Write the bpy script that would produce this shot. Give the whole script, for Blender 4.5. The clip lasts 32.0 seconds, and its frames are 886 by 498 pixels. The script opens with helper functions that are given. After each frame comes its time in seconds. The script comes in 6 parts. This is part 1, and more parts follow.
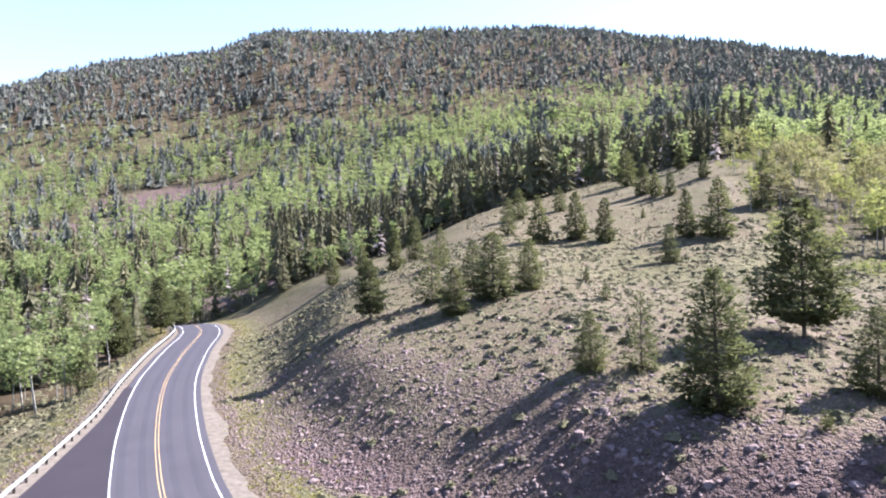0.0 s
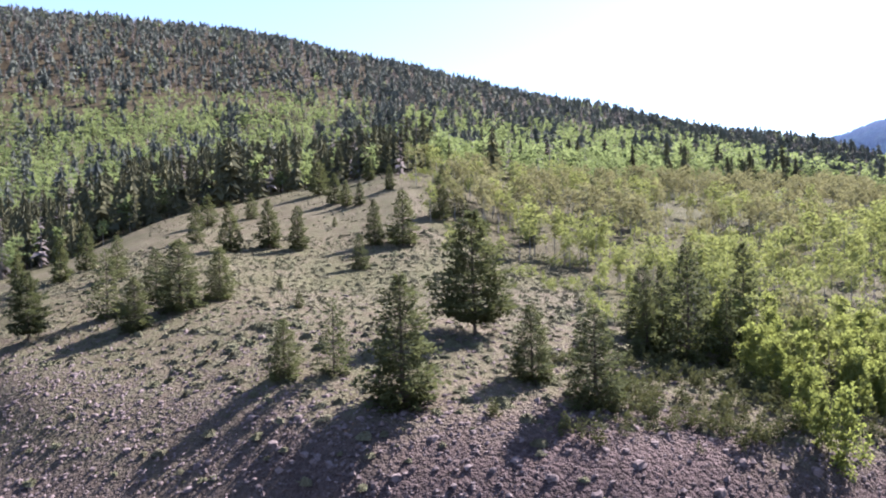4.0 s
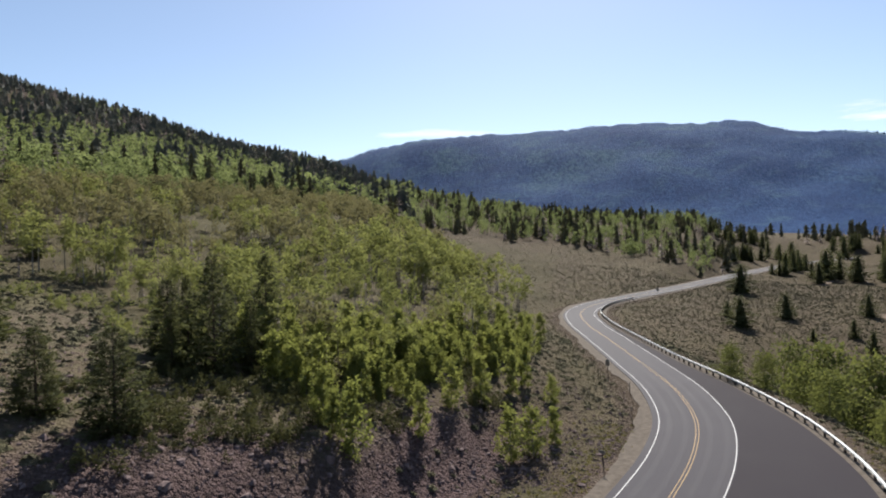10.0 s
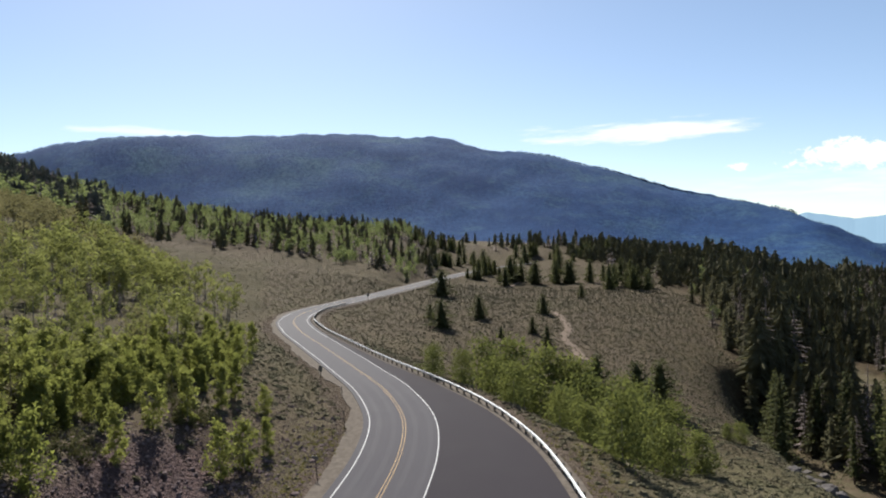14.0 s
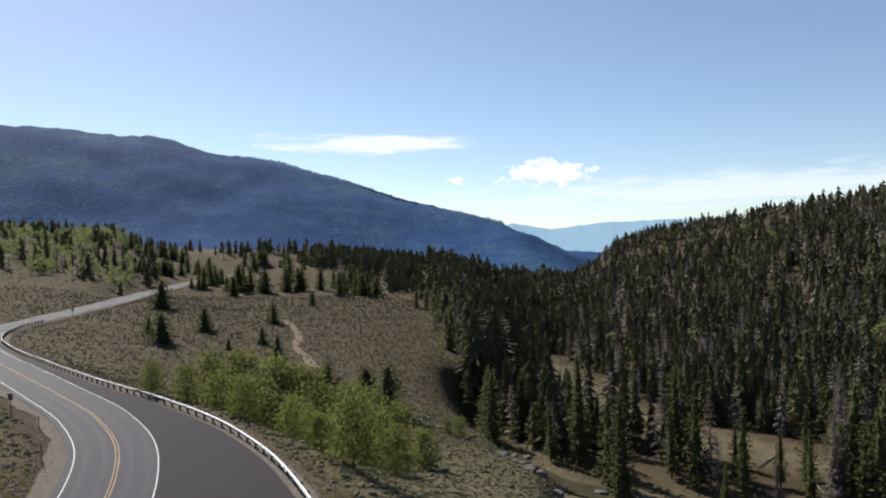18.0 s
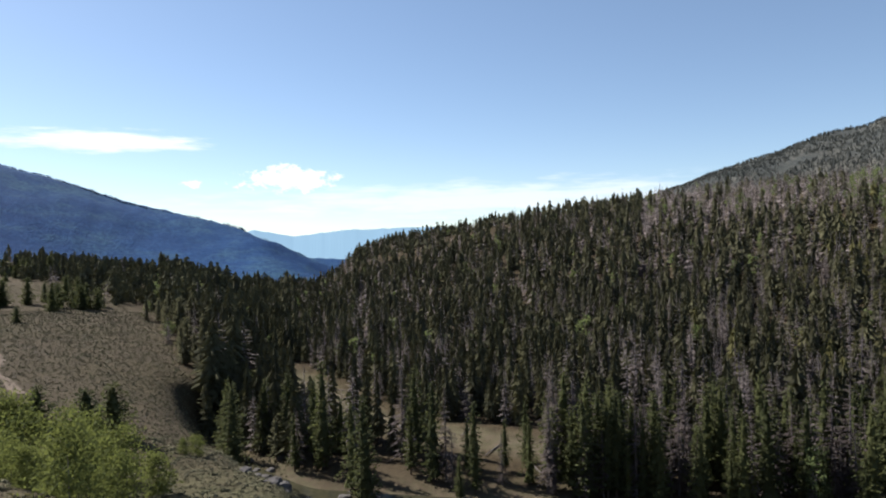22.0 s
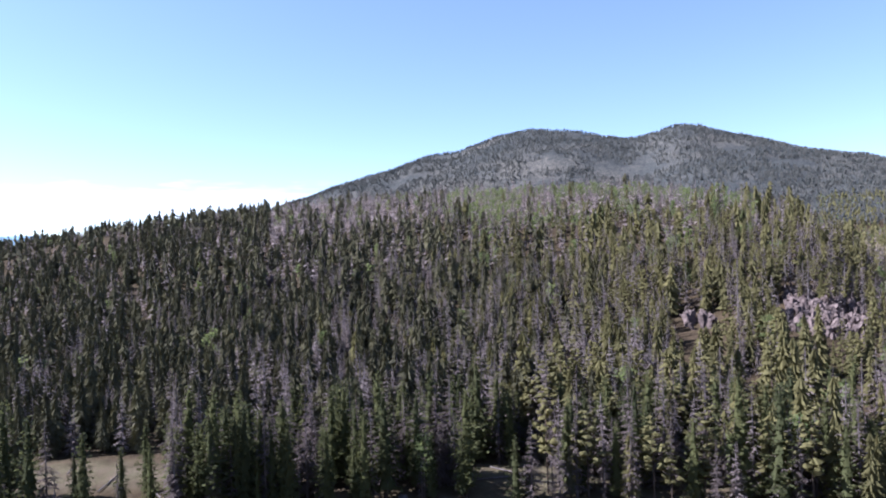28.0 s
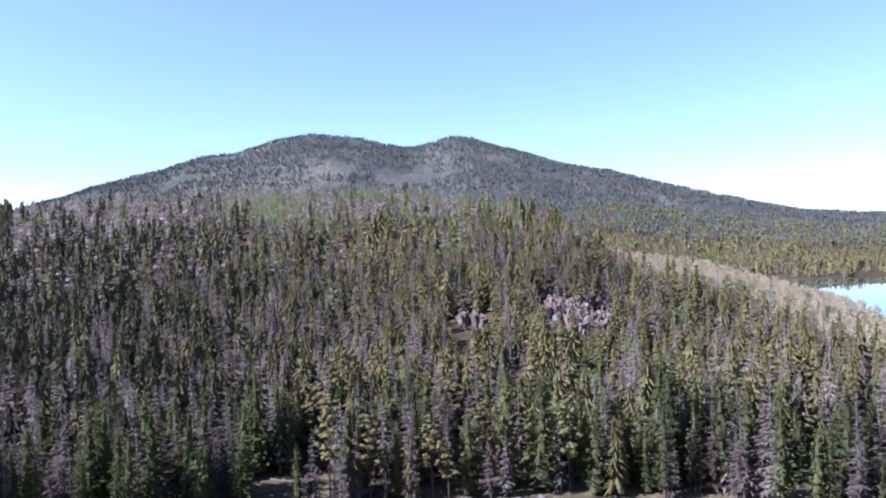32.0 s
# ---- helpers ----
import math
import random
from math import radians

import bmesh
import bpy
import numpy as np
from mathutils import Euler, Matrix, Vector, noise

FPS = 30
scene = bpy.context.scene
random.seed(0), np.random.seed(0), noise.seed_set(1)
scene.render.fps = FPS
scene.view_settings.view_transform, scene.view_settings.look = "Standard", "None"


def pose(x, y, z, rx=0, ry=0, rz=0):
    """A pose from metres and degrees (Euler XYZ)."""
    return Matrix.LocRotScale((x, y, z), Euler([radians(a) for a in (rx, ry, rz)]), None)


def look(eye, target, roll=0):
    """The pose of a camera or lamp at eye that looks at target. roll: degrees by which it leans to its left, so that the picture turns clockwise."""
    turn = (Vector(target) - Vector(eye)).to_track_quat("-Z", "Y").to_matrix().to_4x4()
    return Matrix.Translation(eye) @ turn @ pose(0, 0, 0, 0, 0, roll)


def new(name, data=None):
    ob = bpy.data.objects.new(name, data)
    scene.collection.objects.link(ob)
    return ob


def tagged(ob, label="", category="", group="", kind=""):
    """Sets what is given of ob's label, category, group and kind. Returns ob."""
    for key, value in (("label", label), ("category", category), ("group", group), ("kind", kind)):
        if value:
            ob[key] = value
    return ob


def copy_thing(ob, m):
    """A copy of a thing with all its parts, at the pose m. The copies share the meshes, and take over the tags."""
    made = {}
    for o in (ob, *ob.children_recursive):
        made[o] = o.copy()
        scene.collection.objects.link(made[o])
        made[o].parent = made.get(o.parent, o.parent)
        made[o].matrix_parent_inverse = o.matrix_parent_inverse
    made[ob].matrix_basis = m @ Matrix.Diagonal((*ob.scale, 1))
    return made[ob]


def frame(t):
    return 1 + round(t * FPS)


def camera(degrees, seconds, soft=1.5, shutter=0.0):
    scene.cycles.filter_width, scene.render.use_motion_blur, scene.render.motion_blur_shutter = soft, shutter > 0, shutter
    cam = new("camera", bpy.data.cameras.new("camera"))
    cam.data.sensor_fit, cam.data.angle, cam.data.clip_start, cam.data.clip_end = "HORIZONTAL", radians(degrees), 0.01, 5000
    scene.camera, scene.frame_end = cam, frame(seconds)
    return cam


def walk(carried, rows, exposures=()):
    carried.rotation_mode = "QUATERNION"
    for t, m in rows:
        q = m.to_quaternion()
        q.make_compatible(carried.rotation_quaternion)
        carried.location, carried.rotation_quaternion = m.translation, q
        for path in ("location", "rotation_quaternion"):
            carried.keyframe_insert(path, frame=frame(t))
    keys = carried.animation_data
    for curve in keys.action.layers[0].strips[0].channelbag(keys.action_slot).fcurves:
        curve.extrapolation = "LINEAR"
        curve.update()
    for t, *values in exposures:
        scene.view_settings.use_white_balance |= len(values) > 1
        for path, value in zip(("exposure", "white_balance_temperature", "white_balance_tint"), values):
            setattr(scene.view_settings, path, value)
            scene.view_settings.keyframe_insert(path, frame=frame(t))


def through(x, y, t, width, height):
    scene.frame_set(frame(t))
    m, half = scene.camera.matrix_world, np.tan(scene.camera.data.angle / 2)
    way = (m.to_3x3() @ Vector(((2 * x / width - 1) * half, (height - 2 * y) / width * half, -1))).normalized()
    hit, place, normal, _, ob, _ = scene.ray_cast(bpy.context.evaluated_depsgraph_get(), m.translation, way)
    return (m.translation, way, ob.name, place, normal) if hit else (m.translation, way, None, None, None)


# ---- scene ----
# the camera hovers in one place and turns
cam = camera(64.69, 32.0, 2.05)
HOVER = (0, 0, 18)
PATH = [
    (0, pose(*HOVER, 89.62, 1.38, -0.01)),
    (0.5, pose(*HOVER, 89.60, 1.36, -3.39)),
    (1, pose(*HOVER, 89.61, 1.41, -6.33)),
    (1.5, pose(*HOVER, 89.61, 1.45, -9.26)),
    (2, pose(*HOVER, 89.62, 1.47, -12.58)),
    (2.5, pose(*HOVER, 89.63, 1.43, -15.51)),
    (3, pose(*HOVER, 89.62, 1.49, -18.85)),
    (3.5, pose(*HOVER, 89.63, 1.52, -21.75)),
    (5.5, pose(*HOVER, 89.66, 1.61, -34.85)),
    (6, pose(*HOVER, 89.65, 1.66, -38.04)),
    (6.5, pose(*HOVER, 89.66, 1.66, -40.83)),
    (7, pose(*HOVER, 89.66, 1.69, -44.04)),
    (7.5, pose(*HOVER, 89.66, 1.72, -46.85)),
    (8, pose(*HOVER, 89.64, 1.77, -50.06)),
    (8.5, pose(*HOVER, 89.61, 1.72, -52.93)),
    (9, pose(*HOVER, 89.60, 1.73, -56.17)),
    (9.5, pose(*HOVER, 89.59, 1.68, -59.02)),
    (10, pose(*HOVER, 89.56, 1.68, -62.27)),
    (10.5, pose(*HOVER, 89.54, 1.67, -65.11)),
    (11, pose(*HOVER, 89.54, 1.64, -68.29)),
    (11.5, pose(*HOVER, 89.53, 1.66, -71.01)),
    (12, pose(*HOVER, 89.52, 1.64, -74.05)),
    (12.5, pose(*HOVER, 89.51, 1.58, -76.73)),
    (13, pose(*HOVER, 89.49, 1.59, -79.77)),
    (13.5, pose(*HOVER, 89.48, 1.52, -82.44)),
    (14, pose(*HOVER, 89.48, 1.53, -85.46)),
    (14.5, pose(*HOVER, 89.48, 1.54, -88.13)),
    (16.5, pose(*HOVER, 89.50, 1.50, -99.27)),
    (17, pose(*HOVER, 89.50, 1.46, -102.05)),
    (17.5, pose(*HOVER, 89.52, 1.48, -104.48)),
    (18, pose(*HOVER, 89.55, 1.47, -107.25)),
    (18.5, pose(*HOVER, 89.55, 1.46, -109.67)),
    (19, pose(*HOVER, 89.57, 1.45, -112.47)),
    (19.5, pose(*HOVER, 89.57, 1.50, -114.92)),
    (20, pose(*HOVER, 89.58, 1.50, -117.70)),
    (20.5, pose(*HOVER, 89.59, 1.52, -120.13)),
    (21, pose(*HOVER, 89.59, 1.52, -122.88)),
    (21.5, pose(*HOVER, 89.60, 1.52, -125.30)),
    (22, pose(*HOVER, 89.61, 1.47, -128.04)),
    (22.5, pose(*HOVER, 89.62, 1.51, -130.40)),
    (23, pose(*HOVER, 89.63, 1.49, -132.79)),
    (23.5, pose(*HOVER, 89.64, 1.51, -135.12)),
    (24, pose(*HOVER, 89.65, 1.50, -137.82)),
    (24.5, pose(*HOVER, 89.65, 1.57, -140.16)),
    (25, pose(*HOVER, 89.66, 1.54, -142.84)),
    (25.5, pose(*HOVER, 89.65, 1.53, -145.25)),
    (27.5, pose(*HOVER, 89.66, 1.61, -155.23)),
    (28, pose(*HOVER, 89.64, 1.62, -157.84)),
    (28.5, pose(*HOVER, 89.65, 1.70, -160.17)),
    (29, pose(*HOVER, 89.60, 1.66, -162.80)),
    (29.5, pose(*HOVER, 89.60, 1.69, -165.08)),
    (30, pose(*HOVER, 89.59, 1.72, -167.65)),
    (30.5, pose(*HOVER, 89.59, 1.71, -169.82)),
    (31, pose(*HOVER, 89.57, 1.73, -172.13)),
    (31.5, pose(*HOVER, 89.59, 1.66, -173.83)),
    (32, pose(*HOVER, 89.60, 1.60, -175.58)),
]
EXPOSURES = [(0, 2.87, 5900, 17), (2, 2.87, 5900, 17), (3.5, 2.58, 5900, 17), (5.5, 2.15, 5900, 13), (6.5, 1.87, 6050, 22), (7, 1.83, 6350, 44), (8, 1.39, 6400, 46), (8.6, 1.19, 6600, 20), (9, 1.14, 6600, 11),
             (13, 1.04, 6550, 8), (14.2, 1.04, 6550, 8), (17, 0.92, 6500, 8), (20, 0.92, 6400, 8), (23, 1.19, 6250, 8), (25.5, 1.39, 6000, 12), (28, 1.80, 5500, 21), (32, 1.95, 5330, 21)]
walk(cam, PATH, EXPOSURES)

# ---- world, sun, exposure ----
SUN_BEARING, SUN_HEIGHT = 71.0, 41.5
world = bpy.data.worlds.new("sky")
scene.world = world
world.use_nodes = True
wn, wl = world.node_tree.nodes, world.node_tree.links
back = wn["Background"]
back.inputs["Strength"].default_value = 0.072
sky = wn.new("ShaderNodeTexSky")
sky.sky_type, sky.sun_disc = "NISHITA", False
sky.sun_elevation, sky.sun_rotation = radians(SUN_HEIGHT), radians(SUN_BEARING)
sky.altitude, sky.air_density, sky.dust_density, sky.ozone_density = 2600, 1.0, 2.4, 0.8


def clouds():
    """Thin high haze, cloud low over the valley and one small heap cloud, mixed into the sky."""
    def op(kind, a, b=0.0):
        n = wn.new("ShaderNodeMath")
        n.operation = kind
        for k, v in enumerate((a, b)):
            if isinstance(v, bpy.types.NodeSocket):
                wl.new(v, n.inputs[k])
            else:
                n.inputs[k].default_value = v
        return n.outputs[0]

    def ease(v, a, b):
        n = wn.new("ShaderNodeMapRange")
        n.interpolation_type = "SMOOTHSTEP"
        wl.new(v, n.inputs["Value"])
        n.inputs["From Min"].default_value, n.inputs["From Max"].default_value = a, b
        return n.outputs["Result"]

    co = wn.new("ShaderNodeTexCoord").outputs["Generated"]
    sep = wn.new("ShaderNodeSeparateXYZ")
    wl.new(co, sep.inputs[0])
    bearing = op("MULTIPLY", op("ARCTAN2", sep.outputs[0], sep.outputs[1]), 57.296)
    height = op("MULTIPLY", op("ARCSINE", sep.outputs[2]), 57.296)
    comb = wn.new("ShaderNodeCombineXYZ")
    wl.new(bearing, comb.inputs[0])
    wl.new(height, comb.inputs[1])

    def puffs(sx, sy, scale, detail, rough):
        mp = wn.new("ShaderNodeMapping")
        wl.new(comb.outputs[0], mp.inputs[0])
        mp.inputs["Scale"].default_value = (sx, sy, 1)
        t = wn.new("ShaderNodeTexNoise")
        wl.new(mp.outputs[0], t.inputs["Vector"])
        t.inputs["Scale"].default_value, t.inputs["Detail"].default_value, t.inputs["Roughness"].default_value = scale, detail, rough
        return t.outputs["Fac"]

    def oval(b, e, wb, we):
        x, y = op("DIVIDE", op("SUBTRACT", bearing, b), wb), op("DIVIDE", op("SUBTRACT", height, e), we)
        return op("SQRT", op("ADD", op("MULTIPLY", x, x), op("MULTIPLY", y, y)))

    wisp, heap = puffs(0.22, 1.6, 1.0, 6, 0.6), puffs(0.9, 1.3, 1.0, 6, 0.62)
    out = []
    for b, e, wb, we, lo, hi, much in ((101.5, 8.2, 9.5, 1.0, 1.0, 0.25, 0.9), (95.0, 5.4, 5.0, 0.35, 1.0, 0.3, 0.5), (133.0, 3.6, 26.0, 1.5, 1.15, 0.2, 0.6), (62.0, 8.9, 5.0, 0.5, 1.0, 0.3, 0.6),
                                       (150.0, 3.4, 18.0, 0.9, 1.15, 0.2, 0.5)):
        out.append(op("MULTIPLY", ease(op("ADD", oval(b, e, wb, we), op("MULTIPLY", op("SUBTRACT", 0.5, wisp), 2.2)), lo, hi), much))
    for b, e, wb, we in ((115.8, 5.5, 4.0, 1.15), (108.5, 5.1, 1.0, 0.35)):
        out.append(ease(op("ADD", oval(b, e, wb, we), op("MULTIPLY", op("SUBTRACT", 0.5, heap), 2.6)), 0.95, 0.55))
    total = out[0]
    for v in out[1:]:
        total = op("MAXIMUM", total, v)
    mix = wn.new("ShaderNodeMix")
    mix.data_type = "RGBA"
    wl.new(total, mix.inputs["Factor"])
    veil = wn.new("ShaderNodeMix")
    veil.data_type = "RGBA"
    veil.inputs["Factor"].default_value = 0.12
    wl.new(sky.outputs[0], veil.inputs["A"])
    veil.inputs["B"].default_value = (2.9, 3.6, 4.5, 1)
    wl.new(veil.outputs["Result"], mix.inputs["A"])
    mix.inputs["B"].default_value = (7.6, 7.8, 8.2, 1)
    wl.new(mix.outputs["Result"], back.inputs["Color"])


clouds()
sun = new("sun", bpy.data.lights.new("sun", "SUN"))
sun.data.energy, sun.data.angle, sun.data.color = 5.0, radians(0.53), (1.0, 0.955, 0.89)
toward = Vector((math.sin(radians(SUN_BEARING)) * math.cos(radians(SUN_HEIGHT)), math.cos(radians(SUN_BEARING)) * math.cos(radians(SUN_HEIGHT)), math.sin(radians(SUN_HEIGHT))))
sun.matrix_world = look(toward * 500, (0, 0, 0))

# ---- materials ----
class Shade:
    """A small builder of node materials."""

    def __init__(self, name):
        self.mat = bpy.data.materials.new(name)
        self.mat.use_nodes = True
        self.n, self.l = self.mat.node_tree.nodes, self.mat.node_tree.links
        self.bsdf, self.out = self.n["Principled BSDF"], self.n["Material Output"]
        self.bsdf.inputs["Specular IOR Level"].default_value = 0.04

    def put(self, socket, value):
        if isinstance(value, bpy.types.NodeSocket):
            self.l.new(value, socket)
        elif isinstance(value, tuple) and len(value) == 3 and socket.type == "RGBA":
            socket.default_value = (*value, 1)
        else:
            socket.default_value = value

    def noise(self, scale, detail=4, rough=0.55, stretch=None):
        co = self.n.new("ShaderNodeNewGeometry").outputs["Position"]
        if stretch:
            mp = self.n.new("ShaderNodeMapping")
            self.l.new(co, mp.inputs[0])
            mp.inputs["Scale"].default_value = stretch
            co = mp.outputs[0]
        t = self.n.new("ShaderNodeTexNoise")
        self.l.new(co, t.inputs["Vector"])
        t.inputs["Scale"].default_value, t.inputs["Detail"].default_value, t.inputs["Roughness"].default_value = scale, detail, rough
        return t.outputs["Fac"]

    def cells(self, scale):
        co = self.n.new("ShaderNodeNewGeometry").outputs["Position"]
        t = self.n.new("ShaderNodeTexVoronoi")
        self.l.new(co, t.inputs["Vector"])
        t.inputs["Scale"].default_value = scale
        return t.outputs["Distance"], t.outputs["Color"]

    def ramp(self, fac, *stops):
        r = self.n.new("ShaderNodeValToRGB")
        e = r.color_ramp.elements
        while len(e) < len(stops):
            e.new(0.5)
        for el, (p, c) in zip(e, stops):
            el.position, el.color = p, (*c, 1) if isinstance(c, tuple) else (c, c, c, 1)
        self.put(r.inputs[0], fac)
        return r.outputs[0]

    def mix(self, fac, a, b, mode="MIX"):
        m = self.n.new("ShaderNodeMix")
        m.data_type, m.blend_type = "RGBA", mode
        self.put(m.inputs["Factor"], fac)
        self.put(m.inputs["A"], a)
        self.put(m.inputs["B"], b)
        return m.outputs["Result"]

    def math(self, op, a, b=0.0):
        m = self.n.new("ShaderNodeMath")
        m.operation = op
        self.put(m.inputs[0], a)
        self.put(m.inputs[1], b)
        return m.outputs[0]

    def attr(self, name, channel="Fac"):
        a = self.n.new("ShaderNodeAttribute")
        a.attribute_name = name
        return a.outputs[channel]

    def split(self, colour):
        s = self.n.new("ShaderNodeSeparateColor")
        self.put(s.inputs[0], colour)
        return s.outputs

    def random(self):
        return self.n.new("ShaderNodeObjectInfo").outputs["Random"]

    def island(self):
        return self.n.new("ShaderNodeNewGeometry").outputs["Random Per Island"]

    def bump(self, height, strength=0.5, distance=0.1):
        b = self.n.new("ShaderNodeBump")
        b.inputs["Strength"].default_value, b.inputs["Distance"].default_value = strength, distance
        self.put(b.inputs["Height"], height)
        self.l.new(b.outputs[0], self.bsdf.inputs["Normal"])

    def done(self, colour, rough=0.85, metal=0.0, through=None, share=0.35):
        self.put(self.bsdf.inputs["Base Color"], colour)
        self.put(self.bsdf.inputs["Roughness"], rough)
        self.bsdf.inputs["Metallic"].default_value = metal
        if through is not None:  # leaves let light through
            t = self.n.new("ShaderNodeBsdfTranslucent")
            self.put(t.inputs["Color"], through)
            m = self.n.new("ShaderNodeMixShader")
            m.inputs[0].default_value = share
            self.l.new(self.bsdf.outputs[0], m.inputs[1])
            self.l.new(t.outputs[0], m.inputs[2])
            self.l.new(m.outputs[0], self.out.inputs["Surface"])
        return self.mat


def foliage(name, dark, light, through, share=0.3, tint="tint"):
    s = Shade(name)
    per = s.attr(tint) if tint else s.random()
    c = s.mix(per, dark, light)
    c = s.mix(s.math("MULTIPLY", s.island(), 0.3), c, light)
    c = s.mix(s.math("MULTIPLY", s.noise(0.35, 3), 0.5), c, dark)
    return s.done(c, 0.8, 0.0, s.mix(0.5, through, c), share)


NEEDLE = foliage("spruce_needles", (0.062, 0.060, 0.043), (0.168, 0.156, 0.084), (0.19, 0.18, 0.085), 0.42)
PINE_NEEDLE = foliage("olive_pine_needles", (0.084, 0.079, 0.039), (0.202, 0.182, 0.078), (0.21, 0.19, 0.068), 0.38)
NEEDLE_NEAR = foliage("near_needles", (0.042, 0.048, 0.025), (0.102, 0.106, 0.044), (0.15, 0.16, 0.055), 0.36, None)
ASPEN = foliage("aspen_leaves", (0.096, 0.122, 0.052), (0.205, 0.228, 0.098), (0.24, 0.28, 0.095), 0.46)
ASPEN_NEAR = foliage("young_aspen_leaves", (0.085, 0.102, 0.032), (0.215, 0.222, 0.072), (0.29, 0.31, 0.07), 0.5, None)
TAN_LEAF = foliage("budding_aspen_leaves", (0.119, 0.109, 0.058), (0.224, 0.198, 0.102), (0.211, 0.198, 0.079), 0.38)
CLUMP_LEAF = foliage("aspen_clump_leaves", (0.050, 0.066, 0.024), (0.165, 0.172, 0.056), (0.19, 0.205, 0.05), 0.42, None)
GROVE_LEAF = foliage("grove_leaves", (0.096, 0.109, 0.041), (0.224, 0.228, 0.084), (0.238, 0.251, 0.066), 0.45)
PALE_TWIG = foliage("pale_leafless_twigs", (0.238, 0.198, 0.132), (0.370, 0.317, 0.218), (0.330, 0.284, 0.185), 0.35)
# greyer and bluer than NEEDLE: air haze put into the colour of distant trees
NEEDLE_FAR = foliage("hazed_slope_needles", (0.066, 0.072, 0.070), (0.158, 0.158, 0.128), (0.22, 0.23, 0.17), 0.44)
FAR_GREY_TREES = foliage("grey_mountain_needles", (0.050, 0.056, 0.054), (0.150, 0.145, 0.125), (0.14, 0.14, 0.11), 0.35)
# haze coloured into the needles, to match the blue mountain under them
FAR_BLUE_TREES = foliage("hazed_mountain_needles", (0.012, 0.034, 0.080), (0.045, 0.080, 0.105), (0.04, 0.07, 0.08), 0.3)
SHRUB = foliage("low_shrub_leaves", (0.040, 0.042, 0.020), (0.102, 0.099, 0.040), (0.106, 0.106, 0.033), 0.25)
DRY_NEAR = foliage("bare_twigs", (0.070, 0.056, 0.052), (0.160, 0.130, 0.122), (0.16, 0.13, 0.12), 0.25, None)
DRY = foliage("dead_twigs", (0.140, 0.114, 0.108), (0.300, 0.252, 0.238), (0.25, 0.21, 0.195), 0.28)
WEED = foliage("roadside_weeds", (0.092, 0.089, 0.033), (0.211, 0.185, 0.066), (0.211, 0.198, 0.053), 0.35)


def make_sage():
    s = Shade("sagebrush")
    fine, tone = s.noise(7, 5, 0.75), s.noise(0.12, 4)
    c = s.mix(s.attr("tint"), (0.085, 0.075, 0.047), (0.162, 0.143, 0.093))
    c = s.mix(s.math("MULTIPLY", s.ramp(tone, (0.42, 0.0), (0.62, 1.0)), 0.55), c, (0.109, 0.112, 0.061))
    c = s.mix(s.math("MULTIPLY", s.ramp(fine, (0.38, 1.0), (0.58, 0.0)), 0.5), c, (0.057, 0.049, 0.030))
    s.bump(fine, 1.0, 0.25)
    return s.done(c, 0.95)


SAGE = make_sage()


def bark(name, dark, light):
    s = Shade(name)
    n = s.noise(3.0, 5, 0.6, (1, 1, 0.25))
    s.bump(n, 0.6, 0.05)
    return s.done(s.ramp(n, (0.3, dark), (0.7, light)), 0.9)


BARK = bark("conifer_bark", (0.040, 0.030, 0.023), (0.106, 0.079, 0.063))
PALE_BARK = bark("aspen_bark", (0.106, 0.096, 0.083), (0.264, 0.247, 0.215))
GREY_WOOD = bark("weathered_wood", (0.079, 0.066, 0.065), (0.165, 0.145, 0.139))


